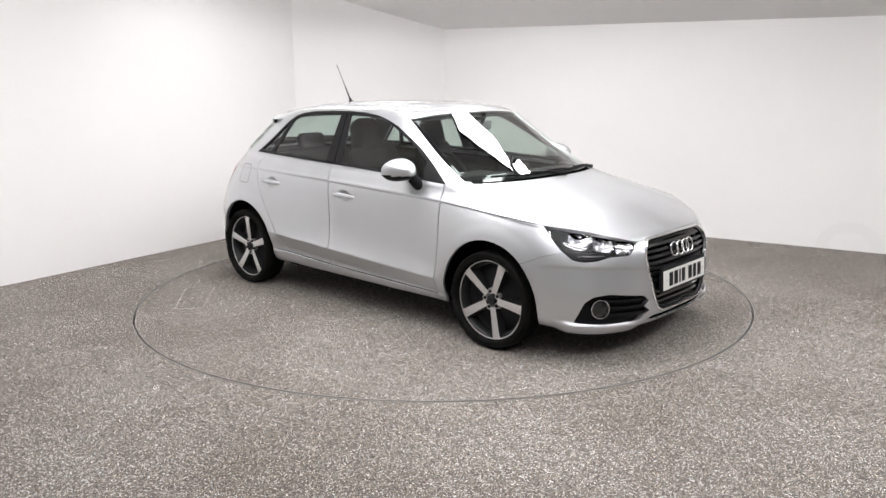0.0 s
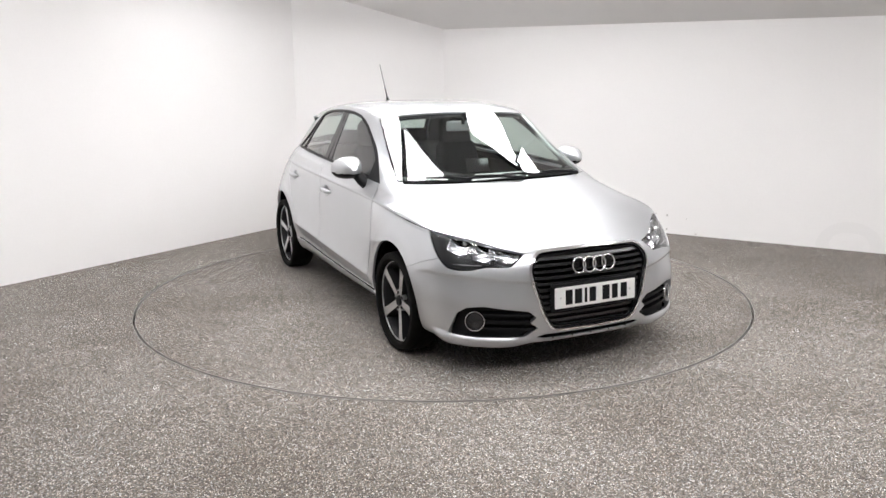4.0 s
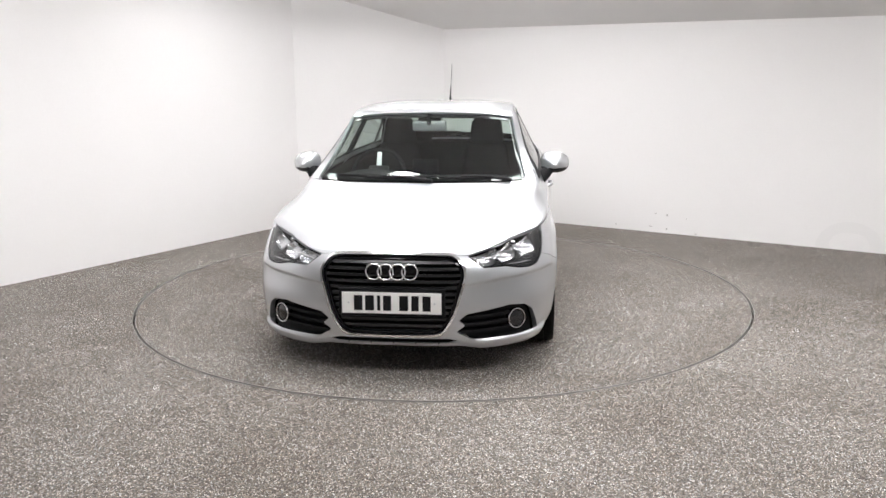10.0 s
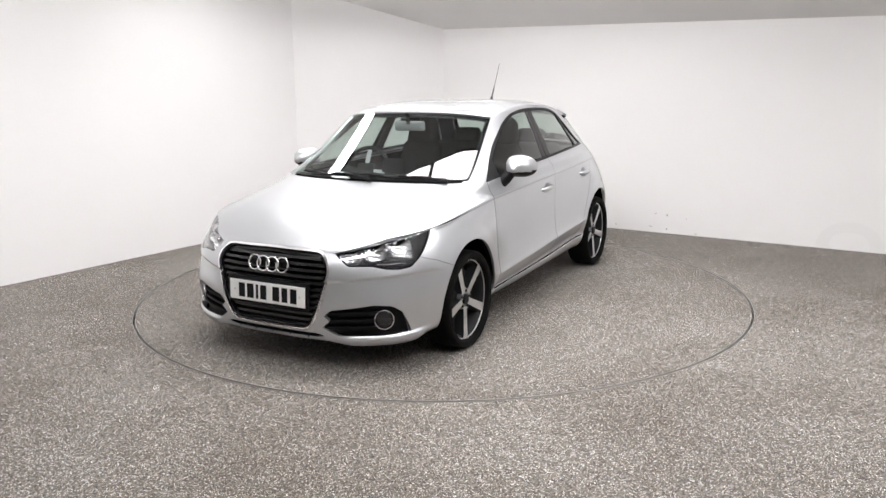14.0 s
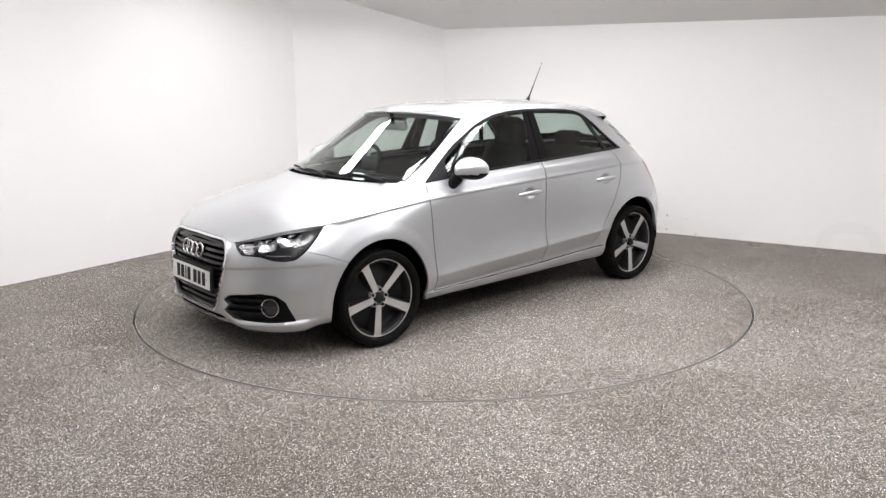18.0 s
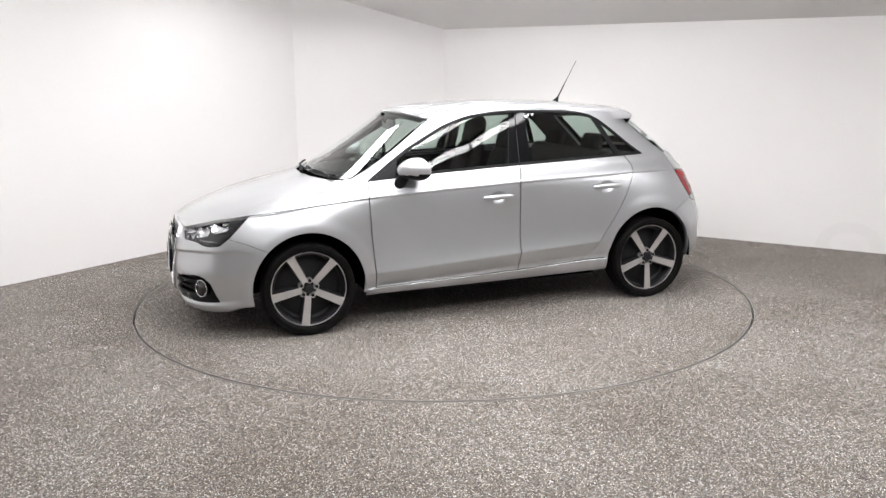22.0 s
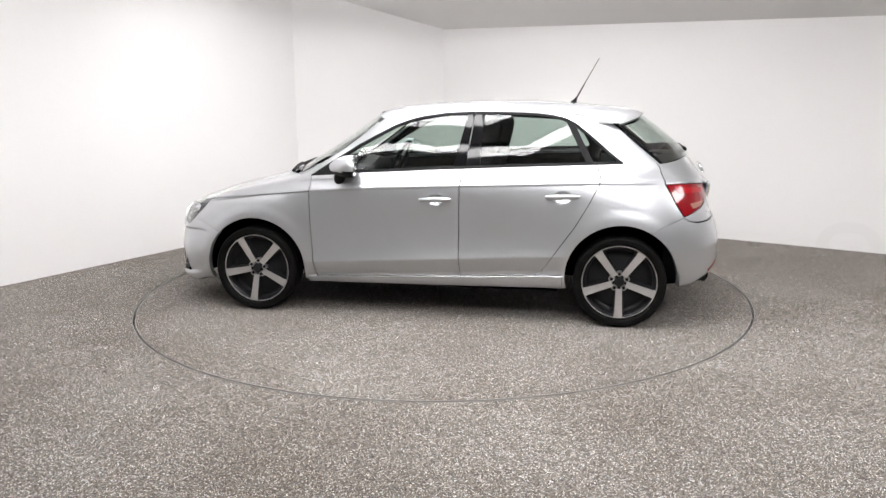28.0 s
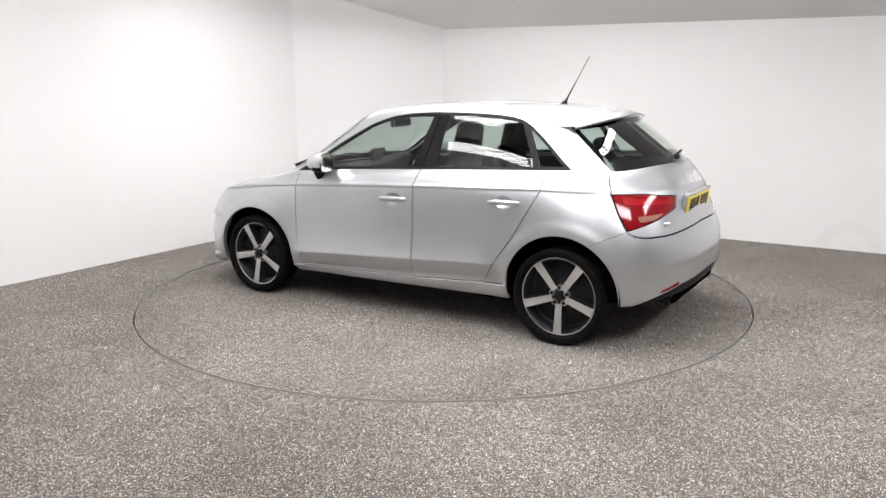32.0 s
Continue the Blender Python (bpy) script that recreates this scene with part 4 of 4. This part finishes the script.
def number_plate(material, parent, m, bars):
    """A pressed plate with plain bars where its characters stand."""
    p = part("number_plate", box((0.005, 0.522, 0.112), (0, 0, 0), 0.002), material, parent, "car number plate with dark characters")
    p.matrix_basis = m
    for y, w in bars:
        part("character_bar", box((0.002, w, 0.079), (0.0032, y, 0), 0.0005), BLACK, p)
    for y in (-0.225, 0.225):
        smooth(part("screw_cap", lathe([(0, 0.004), (0.004, 0.0035), (0.006, 0.0)], 16, m=pose(0.0025, y, 0, 0, 90, 0)), SILVERLIP, p))
    return p


BARS = ((-0.174, 0.044), (-0.114, 0.046), (-0.066, 0.016), (-0.022, 0.042), (0.065, 0.046), (0.124, 0.038), (0.184, 0.042))
number_plate(PLATEWHITE, grille, pose(front_x(0, .43) + 0.013, 0, .431, 0, -3, 0), BARS)


def emblem(parent, x, z, r, lean, thick=0.0050):
    for k in range(4):
        y = (1.5 - k) * r * 1.56
        pts = [(0, math.cos(a) * r, math.sin(a) * r) for a in [2 * math.pi * i / 40 for i in range(40)]]
        e = smooth(part("ring", tube(pts, thick, 10, True), CHROME, parent, "chrome ring of the emblem"))
        e.matrix_basis = pose(x - 0.03 * (y / 0.15) ** 2 * 0.5, y, z, 0, lean, 0)


emblem(grille, front_x(0, .59) + 0.012, .590, 0.0405, -12)
part("emblem_base", box((0.02, 0.26, 0.05), (front_x(0, .59) - 0.012, 0, .592), 0.01), GLOSSBLACK, grille)
for y in (-.24, -.12, 0, .12, .24):
    part("slot_rib", box((0.03, 0.006, 0.034), (front_x(y, .22) - 0.018, y, .2195), 0.001), TRIMGREY, front_bumper, "dark rib in the lower air slot")
lipsheet = HALF.where(lambda s: 3.6 - s.u).where(lambda s: 1.02 - s.v).where(lambda s: s.v - 0.55)
panel("bumper_lip", lipsheet.moved(-0.004), BLACK, front_bumper, "mid", 0.01, "black lower bumper lip")
# near-black sheet just behind the opening paints in the slot's shade
slot_sheet = B.where(lambda s: 2 - s.u).where(lambda s: slot_sdf(s) + 0.004)
panel("slot_shade", slot_sheet.moved(-0.006), DARK, front_bumper, "mid", 0.0, "near-black sheet standing for the shaded lower air slot")
cover = B.where(lambda s: 2.2 - s.u).where(lambda s: 0.021 - np.hypot(s.y - .432, s.z - .455))
panel("towing_cover", cover, PAINT, front_bumper, "right", 0.003, "round towing eye cover", 0.0012)

fog_fill = B.where(lambda s: 4 - s.u).where(lambda s: 4 - s.v).where(lambda s: polygon(s.u * KU, s.z, FOGK))
for sd in ("left", "right"):
    sy = 1 if sd == "left" else -1
    fog_back, = panel("fog_recess", fog_fill.moved(-0.045), BLACK, front_bumper, sd, 0.0, "black fog lamp recess with slats")
    for z0 in (.262, .302, .342, .378):
        panel("slat", fog_fill.where(lambda s: 0.007 - np.abs(s.z - z0 - .012 * (s.u - 1.2))).where(lambda s: 1.95 - s.u).moved(-0.012), BLACK, fog_back, sd, 0.03)
    fl = smooth(part("fog_lamp", lathe([(0.0, 0.002), (0.03, 0.004), (0.046, -0.004), (0.048, -0.03)], 40), FOGGLASS, car, "round fog lamp with a chrome ring"))
    fl.matrix_basis = Matrix.Translation((1.866, sy * 0.640, 0.316)) @ Vector((0.80, sy * 0.58, 0.06)).to_track_quat("Z", "Y").to_matrix().to_4x4()
    smooth(part("chrome_ring", tube([(0.051 * math.cos(a), 0.051 * math.sin(a), 0.006) for a in [2 * math.pi * i / 40 for i in range(40)]], 0.003, 8, True), CHROME, fl))

# head lamps
lamp_sheet = B.where(lambda s: 4.6 - s.u).where(lambda s: lamp_sdf(s) - 0.0004)
CHAMBER = mat("lamp_bezel", (0.014, 0.014, 0.015), 0.3, 0.0, spec=0.3)
REFLECTOR = mat("vapour_plated_reflector", (0.74, 0.74, 0.76), 0.2, 1.0)
LAMPBACK = mat("lamp_back", (0.40, 0.40, 0.42), 0.25, 0.8)
DIVIDE = [(1.2, .600), (1.6, .612), (1.95, .628), (2.3, .648), (2.95, .684), (3.6, .73)]
BOWLS = ((1.50, .645, .23, .050), (1.99, .673, .26, .056), (2.62, .708, .38, .056))


def bowl_ratio(s):
    return np.min([((s.u - u) / ru) ** 2 + ((s.z - z) / rz) ** 2 for u, z, ru, rz in BOWLS], axis=0)


def bowl_depth(s):
    """Three sunk chambers with thin ridges between them."""
    return 0.020 + 0.040 * np.clip(1 - bowl_ratio(s), 0, 1) ** 0.7 + 0.0012 * np.sin(s.u * 60)


for sd in ("left", "right"):
    sy = 1 if sd == "left" else -1
    hl, = panel("head_lamp", lamp_sheet.moved(-0.001), LENS, car, sd, 0.0, "clear head lamp with chrome reflectors")
    panel("lamp_housing", lamp_sheet.moved(-0.085), LAMPBACK, hl, sd, 0.0)
    panel("lamp_rim", lamp_sheet.where(lambda s: 0.0055 - lamp_sdf(s)).where(lambda s: line(s.u, [(1.2, .650), (2.3, .705), (3.7, .745)]) - s.z).moved(-0.004), GLOSSBLACK, hl, sd, 0.06)
    bright = lamp_sheet.where(lambda s: s.z - line(s.u, DIVIDE)).where(lambda s: 3.0 - s.u).where(lambda s: lamp_sdf(s) - 0.004)
    panel("reflector", bright.where(lambda s: 1.0 - bowl_ratio(s)).shaped(bowl_depth), REFLECTOR, hl, sd, 0.0, "polished three-chamber reflector")
    panel("reflector_surround", bright.where(lambda s: bowl_ratio(s) - 0.98).moved(-0.020), CHAMBER, hl, sd, 0.0, "dark bezel round the reflectors")
    low = lamp_sheet.where(lambda s: np.maximum(line(s.u, DIVIDE) - s.z, s.u - 3.0))
    panel("lamp_bezel", low.moved(-0.016), CHAMBER, hl, sd, 0.05, "dark grey lower bezel")
    bar = lamp_sheet.where(lambda s: 0.0028 - np.abs(s.z - line(s.u, [(1.3, .640), (2.0, .672)]))).where(lambda s: s.u - 1.3).where(lambda s: 1.98 - s.u)
    panel("chrome_bar", bar.moved(-0.014), CHROME, hl, sd, 0.006)
    ridge = low.where(lambda s: 0.002 - np.abs(s.z - line(s.u, [(1.9, .612), (2.7, .615)]))).where(lambda s: s.u - 2.0).where(lambda s: 2.65 - s.u)
    panel("running_light", ridge.moved(-0.013), SILVERLIP, hl, sd, 0.004, "thin pale running light strip")
    for (x, y, z, r) in ((1.835, .520, .668, .020), (1.742, .622, .698, .021)):
        bulb = smooth(part("bulb", lathe([(0.0, 0.006), (r * 0.35, 0.004), (r * 0.6, -0.003), (r * 0.68, -0.012), (r * 0.68, -0.04)], 24), REFLECTOR, hl, "chromed bulb shield"))
        bulb.matrix_basis = Matrix.Translation((x - 0.028, sy * (y - 0.004), z - 0.004)) @ Vector((0.93, sy * 0.36, 0.03)).to_track_quat("Z", "Y").to_matrix().to_4x4()


# ---- outside fittings ----
def handle_mesh(sy):
    pts = []
    for i in range(17):
        t = i / 16
        pts.append((0.105 - 0.21 * t, sy * (0.030 * math.sin(math.pi * min(max(t * 1.04 - 0.02, 0), 1)) ** 0.35 - 0.006), 0.004 * math.sin(math.pi * t)))
    return tube(pts, [0.008 + 0.006 * math.sin(math.pi * i / 16) ** 0.5 for i in range(17)], 12, flat=1.15)


def flank_y(x, z):
    m = (GU > 4) & (GU < 11.4) & (GV < 9)
    d = (SURF[..., 0][m] - x) ** 2 + (SURF[..., 2][m] - z) ** 2
    return float(SURF[..., 1][m][d.argmin()])


for k, (hx, hz) in enumerate(HANDLES):
    for sy, door in ((1, (front_doors, rear_doors)[k][0]), (-1, (front_doors, rear_doors)[k][1])):
        h = smooth(part("door_handle", handle_mesh(sy), PAINT, door, "body-coloured grab handle"), 60)
        h.matrix_basis = pose(hx, sy * (flank_y(hx + 0.12, hz)), hz, 0, 1.5, 0)

for sy, door in ((1, front_doors[0]), (-1, front_doors[1])):
    ctr = Vector((0.575, sy * 0.860, 1.004))
    # cap: an egg-shaped shell, blunt to the rear
    rows = []
    nb, na = 20, 28
    bm = bmesh.new()
    for i in range(nb + 1):
        t = i / nb
        xx = 0.085 - 0.165 * t
        grow = math.sin(min(t * 1.12, 1.0) * math.pi / 2) ** 0.52 if t < 0.9 else 1 - 0.05 * ((t - 0.9) / 0.1)
        ring = []
        for j in range(na):
            a = 2 * math.pi * j / na
            ca, sa = math.cos(a), math.sin(a)
            yy = 0.086 * grow * math.copysign(abs(ca) ** 0.78, ca)
            zz = 0.066 * grow * math.copysign(abs(sa) ** 0.78, sa) * (1.0 if sa > 0 else 0.86)
            zz *= 1 - 0.16 * (ca if sa > 0 else 0.4 * ca)
            ring.append(bm.verts.new((xx - 0.03 * max(ca, 0) ** 2 * grow, sy * yy, zz + 0.004)))
        rows.append(ring)
    for a, b in zip(rows, rows[1:]):
        for j in range(na):
            bm.faces.new((a[j], a[(j + 1) % na], b[(j + 1) % na], b[j]))
    bm.faces.new(rows[0])
    back = [v.co.copy() for v in rows[-1]]
    bmesh.ops.recalc_face_normals(bm, faces=bm.faces)
    lowf = [f for f in bm.faces if f.calc_center_median().z < -0.016]
    bm2 = bm.copy()
    bmesh.ops.delete(bm, geom=lowf, context="FACES")
    bm2.faces.ensure_lookup_table()
    bmesh.ops.delete(bm2, geom=[f for f in bm2.faces if f.calc_center_median().z >= -0.016], context="FACES")
    cap = smooth(part("door_mirror", bm, PAINT, door, "silver door mirror on a black foot"), 100)
    cap.matrix_basis = Matrix.Translation(ctr) @ Matrix.Diagonal((1.0, 1.12, 1.16, 1.0))
    under = smooth(part("mirror_underside", bm2, BLACK, cap), 60)
    for nm, k, dx, m, lb in (("mirror_back", 0.985, 0.004, BLACK, ""), ("mirror_glass", 0.88, -0.002, CHROME, "silvered mirror glass")):
        fm = bmesh.new()
        fa = [fm.verts.new((p.x + dx, p.y * k, p.z * k)) for p in back]
        fb = [fm.verts.new((p.x + dx - 0.003, p.y * k * 0.98, p.z * k * 0.98)) for p in back]
        for j in range(na):
            fm.faces.new((fa[j], fa[(j + 1) % na], fb[(j + 1) % na], fb[j]))
        fm.faces.new(fb)
        bmesh.ops.recalc_face_normals(fm, faces=fm.faces)
        part(nm, fm, m, cap, lb)
    foot = smooth(part("mirror_foot", tube([(0.05, -sy * 0.125, -0.105), (0.045, -sy * 0.09, -0.085), (0.035, -sy * 0.06, -0.055), (0.02, -sy * 0.045, -0.03)], [0.044, 0.042, 0.040, 0.040], 14, flat=0.8), BLACK, cap, "black mirror foot"), 60)

# aerial
aer = part("aerial", lathe([(0.026, 0.0), (0.022, 0.008), (0.012, 0.03), (0.006, 0.05), (0.0, 0.052)], 20), BLACK, car, "black roof aerial leaning back")
smooth(aer)
aer.matrix_basis = pose(-0.885, 0, 1.392, 0, -29, 0)
part("mast", tube([(0.0, 0, 0.03), (0.0, 0, 0.15)], [0.006, 0.0042], 8), BLACK, aer)
part("tip_rod", tube([(0.0, 0, 0.15), (0.0, 0, 0.358)], [0.0032, 0.0026], 6), mat("aerial_steel", (0.12, 0.12, 0.125), 0.4, 0.5), aer)

# roof spoiler
bm = bmesh.new()
rows = []
ny = 25
for i in range(ny):
    t = -1 + 2 * i / (ny - 1)
    y = 0.555 * t
    k = abs(t)
    x0 = -1.075 - .10 * (1 - min(abs(y) / .5, 1.05) ** 2)
    m = (GV > 10.4) & (GU > 7)
    dd = (SURF[..., 0][m] - x0) ** 2 + (SURF[..., 1][m] - abs(y)) ** 2
    z0 = float(SURF[..., 2][m][dd.argmin()])
    xt, zt = -1.372 + 0.165 * k ** 3.2, 1.338 - 0.058 * k ** 2.6
    rows.append([bm.verts.new(p) for p in ((x0, y, z0 + 0.001), ((x0 * 2 + xt) / 3, y, (z0 * 2 + zt) / 3 + 0.007 * (1 - k ** 4)), ((x0 + 2 * xt) / 3, y, (z0 + 2 * zt) / 3 + 0.006 * (1 - k ** 4)), (xt + 0.01, y, zt + 0.001), (xt, y, zt - 0.006), (xt + 0.012, y, zt - 0.020), (x0 - 0.06, y * 0.985, z0 - 0.050))])
for a, b in zip(rows, rows[1:]):
    for j in range(6):
        bm.faces.new((a[j], b[j], b[j + 1], a[j + 1]))
bm.faces.index_update()
bmesh.ops.recalc_face_normals(bm, faces=bm.faces)
bm.faces.ensure_lookup_table()
bm_under = bm.copy()
bm_under.faces.ensure_lookup_table()
bmesh.ops.delete(bm_under, geom=[f for f in bm_under.faces if f.index % 6 < 5], context="FACES")
bmesh.ops.delete(bm, geom=[f for f in bm.faces if f.index % 6 >= 5], context="FACES")
spoiler = smooth(part("roof_spoiler", bm, PAINT, tailgate), 35)
smooth(part("spoiler_underside", bm_under, GLOSSBLACK, spoiler, "gloss black spoiler underside"), 60)
part("brake_light", box((0.012, 0.26, 0.012), (-1.345, 0, 1.316), 0.003), REDLENS, spoiler, "high red brake light strip")

# rear fittings
number_plate(PLATEYELLOW, tailgate, pose(-1.812, 0, .80, 0, 8, 180), BARS)
part("plate_recess", box((0.02, 0.56, 0.15), (-1.800, 0, .80), 0.008, pose(0, 0, 0, 0, -8, 0)), PAINT, tailgate)
part("plate_lights", box((0.03, 0.42, 0.016), (-1.79, 0, .868), 0.005), CHROME, tailgate, "chrome strip over the rear plate")
emblem(tailgate, -1.775, .952, 0.034, 25, 0.0042)
part("badge_bar", box((0.004, 0.045, 0.022), (0, 0, 0), 0.002), CHROME, tailgate, "small chrome badge").matrix_basis = pose(-1.778, .53, .728, 0, 10, -28)
part("badge_bar", box((0.004, 0.05, 0.02), (0, 0, 0), 0.002), CHROME, tailgate, "small chrome badge").matrix_basis = pose(-1.778, -.53, .728, 0, 10, 28)
for sd in ("left", "right"):
    refl = HALF.where(lambda s: s.u - 11.9).where(lambda s: polygon(s.u * KR, s.z, [(12.22 * KR, .345), (12.75 * KR, .374), (12.75 * KR, .393), (12.3 * KR, .362)]))
    panel("reflector", refl, REDLENS, rear_bumper, sd, 0.004, "red bumper reflector", 0.003)
for dy in (0.46, 0.40):
    ex = smooth(part("exhaust_pipe", lathe([(0.020, -0.12), (0.027, -0.12), (0.027, 0.0), (0.024, 0.001), (0.022, -0.004), (0.022, -0.10)], 24), TRIMGREY, car, "dark steel exhaust tailpipe"))
    ex.matrix_basis = pose(-1.80, dy, 0.262, 0, -100, 0)
wb = smooth(part("rear_wiper", box((0.05, 0.06, 0.035), (0, 0, 0), 0.012), BLACK, tailgate, "black rear wiper"))
wb.matrix_basis = pose(-1.655, 0.0, 1.072, 0, 25, 0)
part("wiper_arm", tube([(-1.655, 0.0, 1.085), (-1.64, -0.16, 1.098), (-1.60, -0.33, 1.092)], [0.010, 0.008, 0.006], 8), BLACK, tailgate)


def screen_point(y, v):
    """A point on the windscreen at a width y and loft height v."""
    j = int(round(v * 22))
    row = SURF[j]
    i = np.abs(row[:110, 1] - abs(y)).argmin()
    return Vector((row[i, 0], y, row[i, 2])) + Vector(NRM[j, i]) * 0.014


for ys, pivot in (((-.52, .06), .10), ((-.02, .56), .58)):
    blade = [screen_point(ys[0] + (ys[1] - ys[0]) * i / 8, 9.03 + 0.06 * (1 - i / 8)) for i in range(9)]
    wp = part("windscreen_wiper", tube(blade, 0.007, 8), BLACK, car, "black windscreen wiper blade at rest")
    a, b = blade[4], screen_point(pivot, 8.95)
    part("wiper_arm", tube([a + Vector((0, 0, .012)), (a + b) / 2 + Vector((0, 0, .016)), b], [0.006, 0.008, 0.013], 8), BLACK, wp)
fuel = B.where(lambda s: polygon(s.x, s.z, rounded([(-1.19, .80), (-1.19, .94), (-1.34, .94), (-1.34, .80)], .03)))
ring_f = fuel.where(lambda s: 0.003 - polygon(s.x, s.z, rounded([(-1.19, .80), (-1.19, .94), (-1.34, .94), (-1.34, .80)], .03)))
panel("fuel_flap", ring_f, TRIMGREY, car, "right", 0.0, "", 0.0008)


# ---- cabin ----
def make_seat(at, wide=0.48):
    s = part("front_seat", box((0.50, wide, 0.16), (0.05, 0, 0.46), 0.05, seg=3), TEXTILE, car, "black cloth bucket seat")
    s.matrix_basis = at
    bm = box((0.13, wide - 0.02, 0.62), (0, 0, 0.31), 0.055, seg=3)
    for v in bm.verts:
        k = v.co.z / 0.62
        v.co.y *= 1 - 0.34 * max(k - 0.45, 0) / 0.55
    bk = smooth(part("backrest", bm, TEXTILE, s), 60)
    bk.matrix_basis = pose(-0.20, 0, 0.50, 0, -18, 0)
    hm = box((0.12, 0.27, 0.25), (0, 0, 0), 0.055, seg=4)
    for v in hm.verts:
        v.co.y *= 1 - 0.5 * (max(v.co.z, 0) / 0.125) ** 2.2
    hr = smooth(part("head_restraint", hm, TEXTILE, s), 60)
    hr.matrix_basis = pose(-0.405, 0, 1.175, 0, -12, 0)
    for y in (-.06, .06):
        part("post", tube([(-0.405, y, 1.06), (-0.41, y, 1.15)], 0.006, 6), CHROME, s)
    return s


make_seat(pose(0.06, 0.345, 0))
make_seat(pose(0.06, -0.345, 0))
bench = part("rear_seat", box((0.46, 1.20, 0.18), (-0.62, 0, 0.48), 0.05, seg=3), TEXTILE, car, "black cloth rear bench")
bb = smooth(part("backrest", box((0.13, 1.16, 0.56), (0, 0, 0.28), 0.05, seg=3), TEXTILE, bench), 60)
bb.matrix_basis = pose(-0.84, 0, 0.52, 0, -20, 0)
for y in (-.30, .30):
    h = smooth(part("head_restraint", box((0.08, 0.24, 0.13), (0, 0, 0), 0.035, seg=3), TEXTILE, bench), 60)
    h.matrix_basis = pose(-1.05, y, 1.10, 0, -14, 0)
part("parcel_shelf", box((0.42, 1.12, 0.02), (-1.30, 0, 0.985), 0.005), TRIMGREY, car)
dm = bmesh.new()
drow = []
for i in range(13):
    y = -0.66 + 1.32 * i / 12
    hump = 0.045 * math.exp(-((y + 0.36) / 0.17) ** 2)
    drow.append([dm.verts.new((x, y, z)) for x, z in ((1.02, .90), (.88, .935 + hump * .3), (.74, .945 + hump), (.66, .925 + hump), (.63, .86), (.66, .70), (.70, .50))])
for a, b in zip(drow, drow[1:]):
    for j in range(6):
        dm.faces.new((a[j], b[j], b[j + 1], a[j + 1]))
bmesh.ops.recalc_face_normals(dm, faces=dm.faces)
dash = smooth(part("dashboard", dm, TRIMGREY, car, "dark grey moulded dashboard"), 50)
part("centre_screen", box((0.015, 0.17, 0.10), (.70, 0.0, 1.0), 0.006, pose(0, 0, 0, 0, -15, 0)), GLOSSBLACK, dash)
part("centre_console", box((0.75, 0.20, 0.30), (0.35, 0, 0.48), 0.03), TRIMGREY, car)
wheel_m = pose(0.50, -0.36, 0.925) @ pose(0, 0, 0, 0, 65, 0)
sw = smooth(part("steering_wheel", tube([(0.182 * math.cos(a), 0.182 * math.sin(a), 0) for a in [2 * math.pi * i / 36 for i in range(36)]], 0.015, 10, True), TEXTILE, car, "black leather steering wheel"))
sw.matrix_basis = wheel_m
part("hub", box((0.13, 0.15, 0.04), (0, 0, 0.0), 0.02), TRIMGREY, sw)
for a in (0, 180, 90):
    part("wheel_spoke", box((0.11, 0.035, 0.015), (0.11 * math.cos(radians(a)), 0.11 * math.sin(radians(a)), 0), 0.005, pose(0, 0, 0, 0, 0, a)), SILVERLIP, sw)
im = box((0.03, 0.235, 0.072), (0, 0, 0), 0.014, seg=3)
imr = smooth(part("interior_mirror", im, mat("grey_mirror_shell", (0.30, 0.30, 0.31), 0.35), car, "grey rear-view mirror behind the windscreen"), 50)
imr.matrix_basis = pose(0.47, 0.0, 1.255, 0, 10, 0)
part("mirror_face", box((0.003, 0.215, 0.055), (-0.017, 0, 0), 0.01), CHROME, imr)
part("stalk", tube([(0.01, 0, 0.02), (0.03, 0, 0.06), (0.02, 0, 0.09)], 0.016, 10), BLACK, imr)
part("sensor_cover", box((0.10, 0.16, 0.03), (0.42, 0, 1.318), 0.01, pose(0, 0, 0, 0, 34, 0)), BLACK, car)
for sy in (1, -1):
    part("sun_visor", box((0.16, 0.36, 0.02), (0.30, sy * 0.33, 1.325), 0.008, pose(0, 0, 0, 0, 10, 0)), TRIMGREY, car)


def motions():
    """The table and the car on it turn together at an almost even pace."""
    rows_t, rows_c = [], []
    for k in range(33):
        a = -0.76555 - 0.09257 * k + 0.81006e-4 * (k - 16) ** 2
        turn = pose(0, 0, 0, 0, 0, math.degrees(a))
        rows_t.append((float(k), turn))
        rows_c.append((float(k), turn @ pose(-0.07, -0.0373, 0.0)))
    walk(table, rows_t)
    walk(car, rows_c)


motions()
